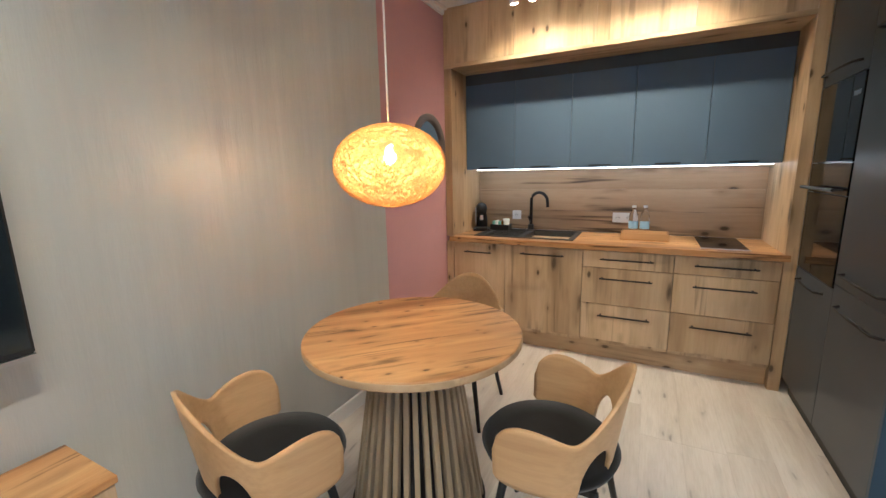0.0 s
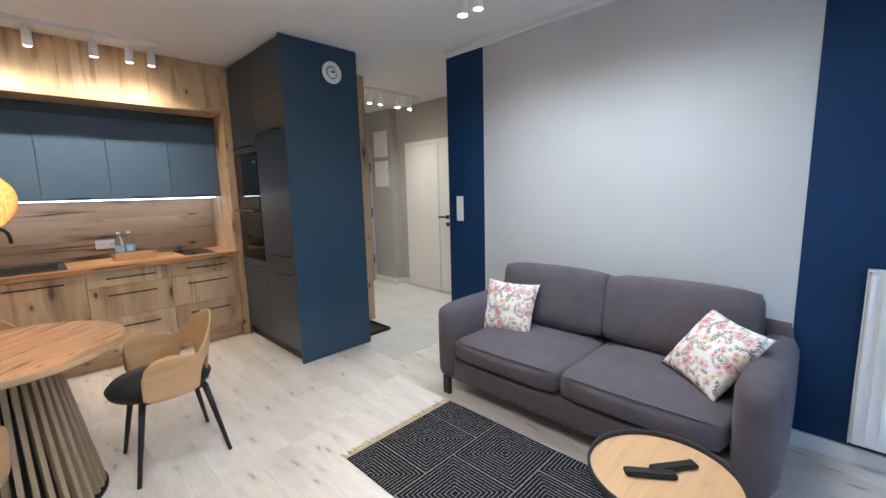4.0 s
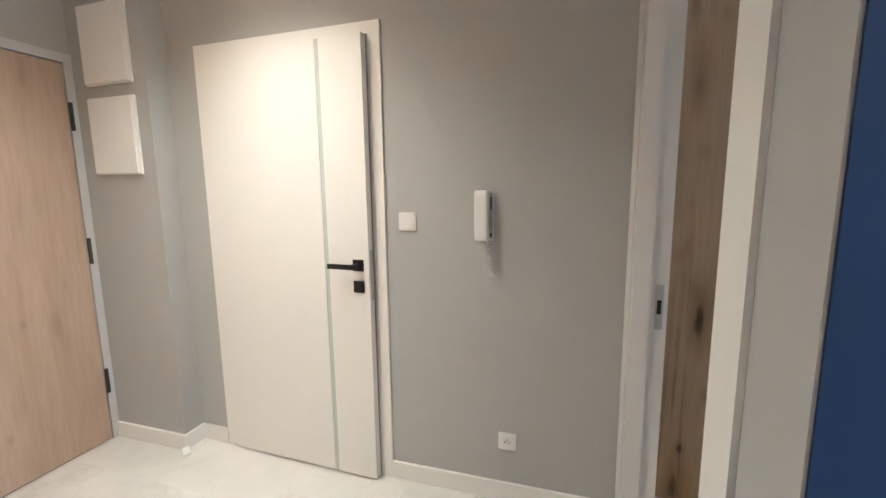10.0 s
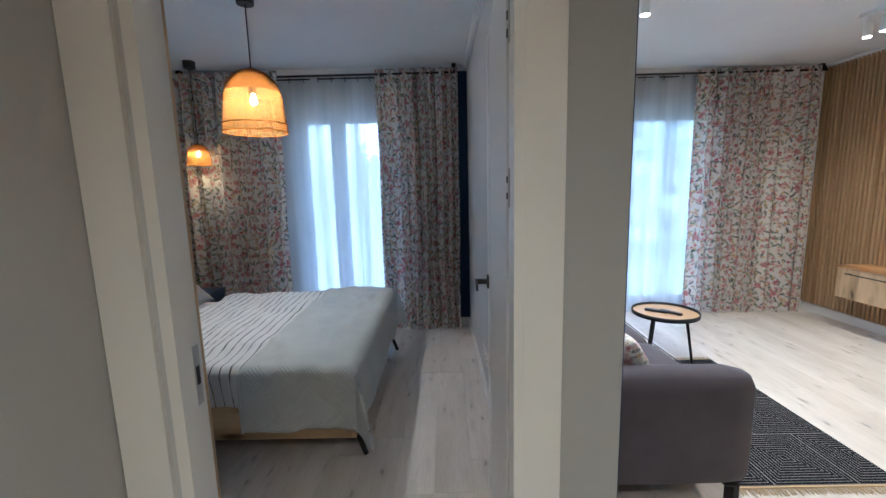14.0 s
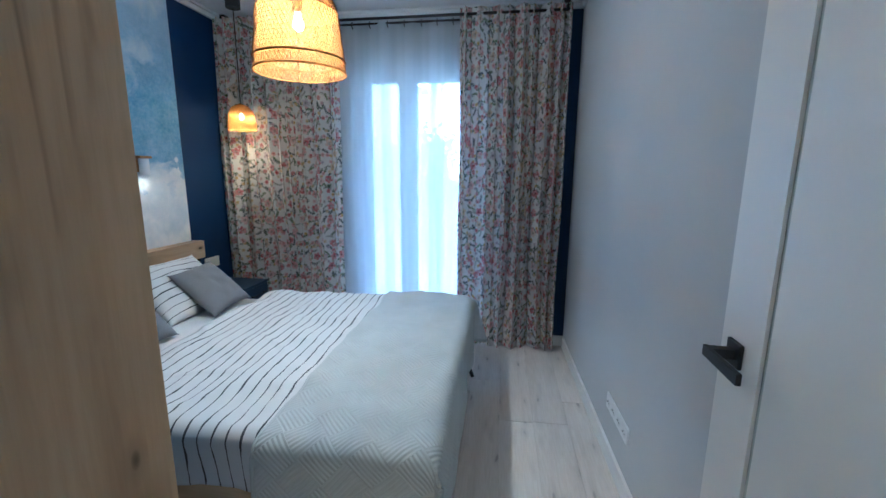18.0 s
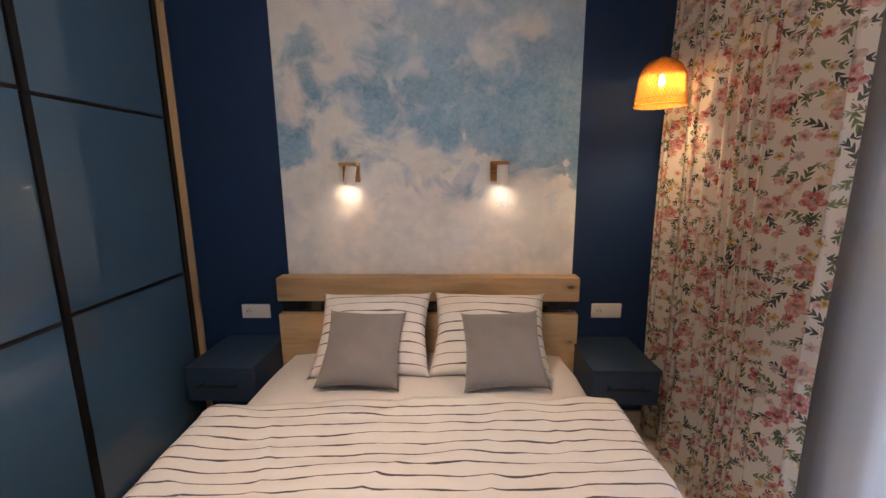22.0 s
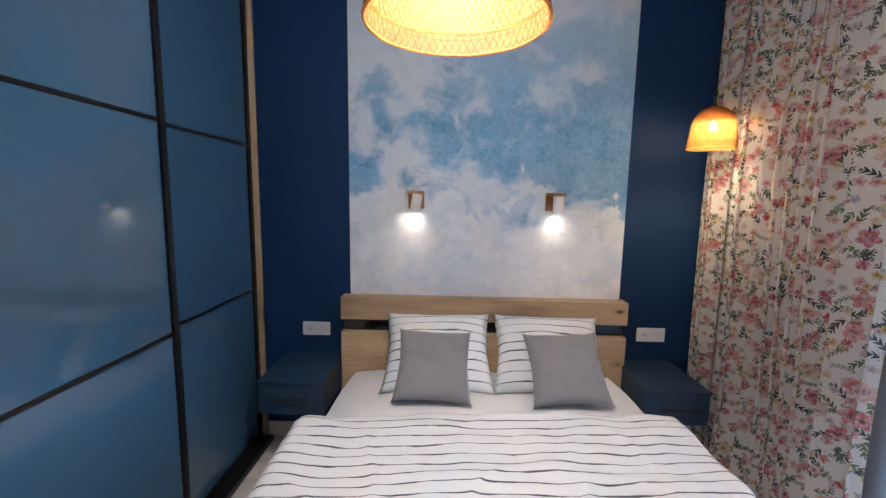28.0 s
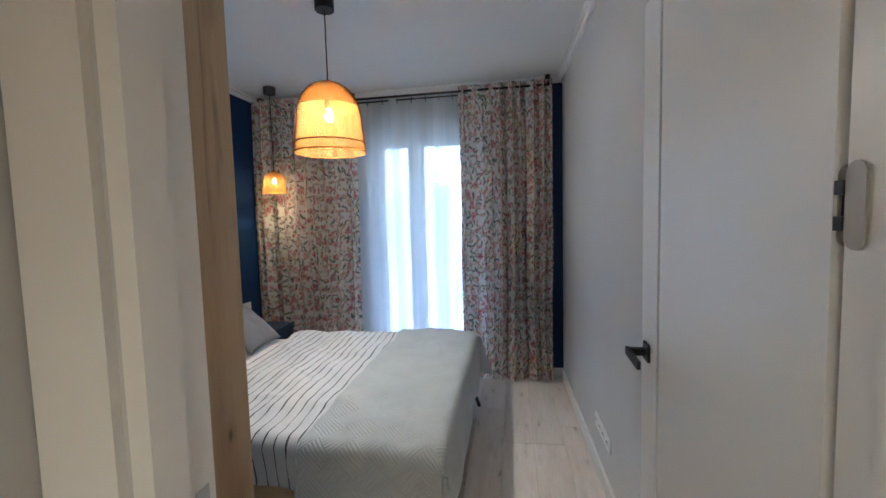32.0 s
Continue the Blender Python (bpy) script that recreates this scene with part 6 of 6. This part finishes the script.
def draped(x0, x1, over, z, mat, name, label, cat, foot=0.0, hang=.2, seed=0, nx=84, ny=130, map_x=1.0, thick=.012, ruffle=.012, slant=0.0):
    """Bed linen lying over the mattress: flat on top, round over the edges, hanging with soft folds."""
    y0, y1 = BY0 - over, BY1 + over
    rad = .05
    half = (y1 - y0) / 2
    yc = (y0 + y1) / 2
    span = half - rad + rad * math.pi / 2 + hang
    lx = (x1 - x0) + foot

    def place(a, b):
        s = (b * 2 - 1) * span
        flat = half - rad
        sgn = 1 if s >= 0 else -1
        e = abs(s)
        if e <= flat:
            y, dz, out = s, 0.0, 0.0
        elif e <= flat + rad * math.pi / 2:
            k = (e - flat) / rad
            y, dz, out = sgn * (flat + rad * math.sin(k)), -rad * (1 - math.cos(k)), k / 1.57
        else:
            y, dz, out = sgn * half, -rad - (e - flat - rad * math.pi / 2), 1.0
        p = a * lx
        hem = .030 * noise.noise(Vector((s * 2.2, seed, 3.3))) + .010 * noise.noise(Vector((s * 7.0, seed, 8.1)))
        x, dz2, outx = x1 - p - slant * s / span + hem * max(0.0, 1 - p * 2.5), 0.0, 0.0
        if foot:
            lim = (x1 - x0) - rad
            if p > lim:
                q = p - lim
                if q <= rad * math.pi / 2:
                    k = q / rad
                    x, dz2, outx = x0 + rad - rad * math.sin(k), -rad * (1 - math.cos(k)), k / 1.57
                else:
                    x, dz2, outx = x0, -rad - (q - rad * math.pi / 2), 1.0
        n1 = noise.noise(Vector((x * 2.3 + seed, (yc + y) * 2.3, 1.7)))
        n2 = noise.noise(Vector((x * 7 + seed, (yc + y) * 5, 4.1)))
        fall, fallx = max(0, -dz - .03), max(0, -dz2 - .03)
        near = min(fall, fallx)
        wave = math.sin((x if out > .5 else y) * 9 + n1 * 5) * ruffle * max(fall, fallx) * 6
        if near > 0:
            zz = z + min(dz, dz2) - near * .12
            x -= near * .30
            y += sgn * near * .30
        else:
            zz = z + dz + dz2
        n3 = noise.noise(Vector((x * 17 + seed, (yc + y) * 8, 9.3)))
        crease = max(0.0, 1 - abs(noise.noise(Vector((x * 3.1 + (yc + y) * 1.6 + seed, (yc + y) * 2.4 - x * 1.2, 6.6)))) * 5) ** 2
        zz += n1 * .021 + n2 * .016 + n3 * .006 + crease * .008
        return (x - (wave + .01) * outx, yc + y + sgn * (wave + .008) * out, max(zz, .04))
    t = thing(name, pose((x0 + x1) / 2, yc, z), label, cat)
    bm = bm_sheet(nx, ny, place, 0.0, lambda a, b: (a * lx * map_x, b * 2 * span))
    thicken(bm, thick)
    part("cover", bm, mat, t, smooth=True, world=True)
    part("hem", bm_tube([Vector(place(0.0, i / 90)) + Vector((0, 0, thick * .5)) for i in range(91)], .007, 6), mat, t, "stitched edge", True, True)
    return t


draped(3.58, 4.76, .035, .55, stripe_cloth, "duvet", "white duvet with thin uneven black stripes", "duvet", hang=.165, seed=2, thick=-.026, slant=.05)
k = Nodes("quilt_cloth")
tcq = k.t.nodes.new("ShaderNodeTexCoord").outputs["UV"]
mpq = k.t.nodes.new("ShaderNodeMapping")
mpq.inputs["Rotation"].default_value = (0, 0, .785)
k.l(tcq, mpq.inputs["Vector"])
chk = k.n("ShaderNodeTexChecker", Scale=9.0)
k.l(mpq.outputs[0], chk.inputs["Vector"])
sq = k.t.nodes.new("ShaderNodeSeparateXYZ")
k.l(mpq.outputs[0], sq.inputs[0])
rib = k.mix(chk.outputs["Fac"], k.math("SINE", k.math("MULTIPLY", sq.outputs[0], 420.0), 0), k.math("SINE", k.math("MULTIPLY", sq.outputs[1], 420.0), 0))
qn = k.noise(tcq, 5.0, 4)
k.set(color=k.mix(k.math("MULTIPLY", k.math("GREATER_THAN", rib, 0.35), 0.14), k.ramp(qn, [(0.3, (0.46, 0.485, 0.485)), (0.7, (0.53, 0.555, 0.555))]), (0.35, 0.375, 0.375)), rough=0.9, spec=0.15)
k.bump(rib, 0.35, 0.005)
quilt_cloth = k.m
draped(3.335, 3.93, .075, .565, quilt_cloth, "bedspread", "pale grey quilted bedspread over the foot of the bed", "bedspread", foot=.33, hang=.29, seed=2, thick=-.010, ruffle=.010)
for yy, rz, ry, sd in ((-.10, 2, -42, 2.0), (-.665, -3, -42, 6.0)):
    p = solid("pillow", cushion(.46, .57, .17, sd), stripe_cloth, "white pillow with thin black stripes against the headboard", "pillow", "striped pillows", smooth=True)
    p.matrix_basis = pose(5.155, yy, .675, 0, ry, rz)
for yy, rz, ry, sd, turn in ((-.085, 3, -41, 9.0, -3), (-.71, -3, -41, 12.0, 4)):
    p = solid("cushion", cushion(.38, .365, .13, sd), grey_cushion, "plain grey cushion leaning on the striped pillow", "cushion", "grey cushions", smooth=True)
    p.matrix_basis = pose(4.985, yy, .672, 0, ry, rz) @ Matrix.Rotation(radians(turn), 4, "Z")

for y0, y1, lb in ((.47, .80, "blue wall-hung bedside cabinet beside the wardrobe"), (-1.45, -1.14, "blue wall-hung bedside cabinet beside the curtain")):
    t = thing("nightstand", pose(5.25, (y0 + y1) / 2, .36), lb, "nightstand", "bedside cabinets")
    part("body", bm_box(5.08, XH - .001, y0, y1, .355, .515), night_blue, t, world=True)
    part("top", bm_box(5.055, XH - .001, y0 - .003, y1 + .003, .5155, .533, .001), night_blue, t, world=True)
    f = part("drawer_front", bm_box(5.06, 5.0795, y0 + .002, y1 - .002, .358, .512, .001), night_blue, t, world=True)
    bar_handle("handle", .20, 0, pose(5.06, (y0 + y1) / 2, .45, 0, 0, -90), f, .025)
for yy, lean in ((.053, 9), (-.718, 0)):
    t = thing("wall_lamp", pose(XH - .004, yy, 1.47), "wall lamp with an oak bracket and a white cylinder, lit", "lamp", "bedside wall lamps")
    part("back_plate", bm_box(XH - .020, XH - .0045, yy - .055, yy + .035, 1.395, 1.495, .002), honey_y, t, world=True)
    part("bracket_arm", bm_box(XH - .095, XH - .0205, yy - .055, yy + .035, 1.480, 1.495, .002), honey_y, t, world=True)
    tip = Matrix.Translation((XH - .062, yy - .022, 1.478)) @ Matrix.Rotation(radians(lean), 4, "X")
    bm = bm_lathe([(.0005, 0), (.027, 0), (.028, -.002), (.028, -.098), (.0255, -.098), (.0245, -.08), (.0005, -.079)], 28)
    bm.transform(tip)
    part("cylinder", bm, white_plastic, t, world=True)
    bm = bm_cyl(.0235, .0235, -.0845, -.081, 20)
    bm.transform(tip)
    part("lens", bm, bedside_glow, t, "warm glowing lens", world=True)
    spot = tip @ Vector((0, 0, -.102))
    lamp("wall_lamp_light", "SPOT", look(spot, tip @ Vector((.30, 0, -.6))), 0.045, (1.0, .66, .35), size=.03, spot=(radians(120), 1.0))
socket_plate(pose(XH, .627, .68, 0, 0, -90), 2, label="white socket with a blank cover on the navy wall", covered=1)
socket_plate(pose(XH, -1.328, .688, 0, 0, -90), 2, label="white socket with a blank cover beside the curtain", covered=1)
socket_plate(pose(XB + .0355, -.255, .285, 0, 0, 91.2), 4, label="white row of four sockets near the floor")
socket_plate(pose(3.732, YN, 1.272), 1, "switch", "single white light switch by the wardrobe")

# ---- outside ----
structure("ground", boxes((-300, 300, -400, YL - 1.5, -4.2, -4.0)), lawn, "mown grass far below the windows", "ground")
structure("balcony_slab", boxes((2.3, 7.2, -3.6, YS - .21, -.25, -.03)), facade_grey, "grey balcony slab outside the bedroom", "balcony")
# unseen slab, added only to shade both windows from the sun lamp
structure("balcony_slab_above", boxes((-2.2, 7.2, -3.75, YL - .21, 2.72, 2.9), (XB, 7.2, YL - .21, YS - .21, 2.72, 2.9)), facade_white, "unseen white slab added to keep direct sun off the windows", "balcony")
t = thing("balcony_railing", pose(4.0, -3.55, 0), "white balcony railing with flat horizontal boards", "railing")
for i in range(6):
    part("board", bm_box(2.4, 7.1, -3.57, -3.55, .08 + i * .16, .19 + i * .16), pale_grey, t, world=True)
for x in (2.42, 3.6, 4.8, 6.0, 7.05):
    part("post", bm_box(x, x + .05, -3.545, -3.50, -.03, 1.08), white_gloss, t, world=True)


def block(x, y, w, d, floors, rz, label):
    """A white apartment house: storeys with recessed windows, balconies with lime screens, flat roof."""
    t = thing("apartment_building", pose(x, y, -4, 0, 0, rz), label, "building", "apartment houses opposite")
    h = floors * 3.0 + .5
    part("wall", bm_box(-w / 2, w / 2, -d / 2, d / 2, 0, h), facade_white, t)
    part("roof", bm_box(-w / 2 - .6, w / 2 + .6, -d / 2 - .6, d / 2 + 1.4, h, h + .35), facade_grey, t)
    for f in range(floors):
        n = int(w // 4)
        for i in range(n):
            cx = -w / 2 + 2 + i * 4
            wd = part("window", bm_box(cx - .9, cx + .9, d / 2 - .1, d / 2 + .02, f * 3 + .6, f * 3 + 2.6), facade_grey, t)
            part("pane", bm_box(cx - .82, cx + .82, d / 2 + .021, d / 2 + .03, f * 3 + .68, f * 3 + 2.52), oven_glass, wd)
            if i % 2 == f % 2:
                b = part("balcony", bm_box(cx - 1.9, cx + 1.9, d / 2 + .031, d / 2 + 1.5, f * 3 + .2, f * 3 + .45), facade_white, t)
                part("balustrade", bm_box(cx - 1.9, cx + 1.9, d / 2 + 1.42, d / 2 + 1.46, f * 3 + .451, f * 3 + 1.4), white_gloss, b)
                part("screen", bm_box(cx - 1.9, cx - 1.3, d / 2 + .6, d / 2 + .64, f * 3 + .451, f * 3 + 2.6), lime_panel, b)
    return t


block(-10, -42, 28, 12, 5, 8, "white five-storey apartment house with lime balcony screens")
block(24, -34, 24, 12, 4, -18, "white four-storey apartment house across the lawn")


def tree(x, y, h, seed):
    rnd = random.Random(seed)
    t = thing("tree", pose(x, y, -4), "leafy green garden tree", "tree", "garden trees")
    bm = bm_tube([(0, 0, 0), (.1, .05, h * .35), (.05, -.1, h * .7)], .16, 8, .05)
    for i in range(7):
        a = rnd.uniform(0, 6.28)
        z = h * rnd.uniform(.35, .65)
        bm_add(bm, bm_tube([(.05, 0, z), (math.cos(a) * h * .15, math.sin(a) * h * .15, z + h * .12), (math.cos(a) * h * .26, math.sin(a) * h * .26, z + h * .2)], .06, 6, .015))
    part("trunk", bm, bark, t)
    vs, fs = [], []
    for i in range(2600):
        a, el, rr = rnd.uniform(0, 6.28), rnd.uniform(-1, 1), rnd.uniform(.35, 1) ** .5
        lump = .75 + .35 * noise.noise(Vector((math.cos(a) * 2 + seed, math.sin(a) * 2, el * 2)))
        c = Vector((math.cos(a) * math.sqrt(1 - el * el) * h * .33, math.sin(a) * math.sqrt(1 - el * el) * h * .33, h * .68 + el * h * .32)) * 1.0
        c = Vector((c.x * rr * lump, c.y * rr * lump, h * .68 + (c.z - h * .68) * rr * lump))
        u = Vector((rnd.uniform(-1, 1), rnd.uniform(-1, 1), rnd.uniform(-1, 1))).normalized() * .13
        w = u.orthogonal().normalized() * .08
        k0 = len(vs)
        vs += [c - u, c + w, c + u, c - w]
        fs.append((k0, k0 + 1, k0 + 2, k0 + 3))
    me = bpy.data.meshes.new("crown")
    me.from_pydata(vs, [], fs)
    me.materials.append(leaf_mat)
    cr = new("crown", me)
    cr.parent = t
    tagged(cr, kind="stuff")


tree(6.5, -14, 7.5, 3)
tree(-1.5, -17, 8.5, 9)
tree(13, -19, 8, 15)

# ---- floor pieces ----
def planks(name, areas, w=.193, length=1.29):
    root = tagged(new(name), "pale whitewashed oak floor boards with small knots", "floor", kind="structure")
    cache = {}
    rnd = random.Random(2)
    for x0, x1, y0, y1 in areas:
        nx = math.ceil((x1 - x0) / w)
        for i in range(nx):
            a, b = x0 + i * w, min(x1, x0 + (i + 1) * w)
            if b - a < .01:
                continue
            y = y0 - rnd.uniform(.1, .9) * length
            while y < y1:
                c, d = max(y, y0), min(y + length, y1)
                y += length
                if d - c < .02:
                    continue
                key = (round(b - a, 3), round(d - c, 2))
                if key not in cache:
                    bw, bl = b - a - .0004, key[1] - .0004
                    bm = bm_box(-bw / 2, bw / 2, -bl / 2, bl / 2, -.012, 0)
                    top = [e for e in bm.edges if all(v.co.z > -.001 for v in e.verts)]
                    bmesh.ops.bevel(bm, geom=top, offset=.0006, segments=1, affect="EDGES")
                    cache[key] = finish(bm, "plank", plank_mat)
                ob = new("plank", cache[key])
                ob.parent = root
                ob.location = ((a + b) / 2, (c + d) / 2, 0)


planks("floor_boards", [(XW, TX - .004, YL, YK), (TX - .004, XE, YL, TY - .004), (XB, XH, YS, YN), (DX0, DX1, YN, 1.48)])
root = tagged(new("floor_tiles"), "white polished marble-look tiles with thin grey veins", "floor", kind="structure")
tx = [TX, 2.095, 2.695, 3.295, XHALL]
ty = [TY, 1.87, 2.47, 3.07, 3.67, YENT]
for a, b in zip(tx, tx[1:]):
    for c, d in zip(ty, ty[1:]):
        bm = bm_box(a + .0006, b - .0006, c + .0006, d - .0006, -.012, 0)
        bmesh.ops.bevel(bm, geom=[e for e in bm.edges if all(v.co.z > -.001 for v in e.verts)], offset=.0004, segments=1, affect="EDGES")
        me = finish(bm, "tile", tile_mat)
        ob = new("tile", me)
        ob.parent = root
structure("tile_grout", boxes((TX, XHALL, TY, YENT, -.0118, -.0006)), white_gloss, "pale grout between the tiles", "floor")
structure("tile_edge_trim", boxes((TX - .004, TX, TY - .004, 2.03, -.01, .001), (TX, XE, TY - .004, TY, -.01, .001)), steel, "thin metal strip between tiles and boards", "trim")
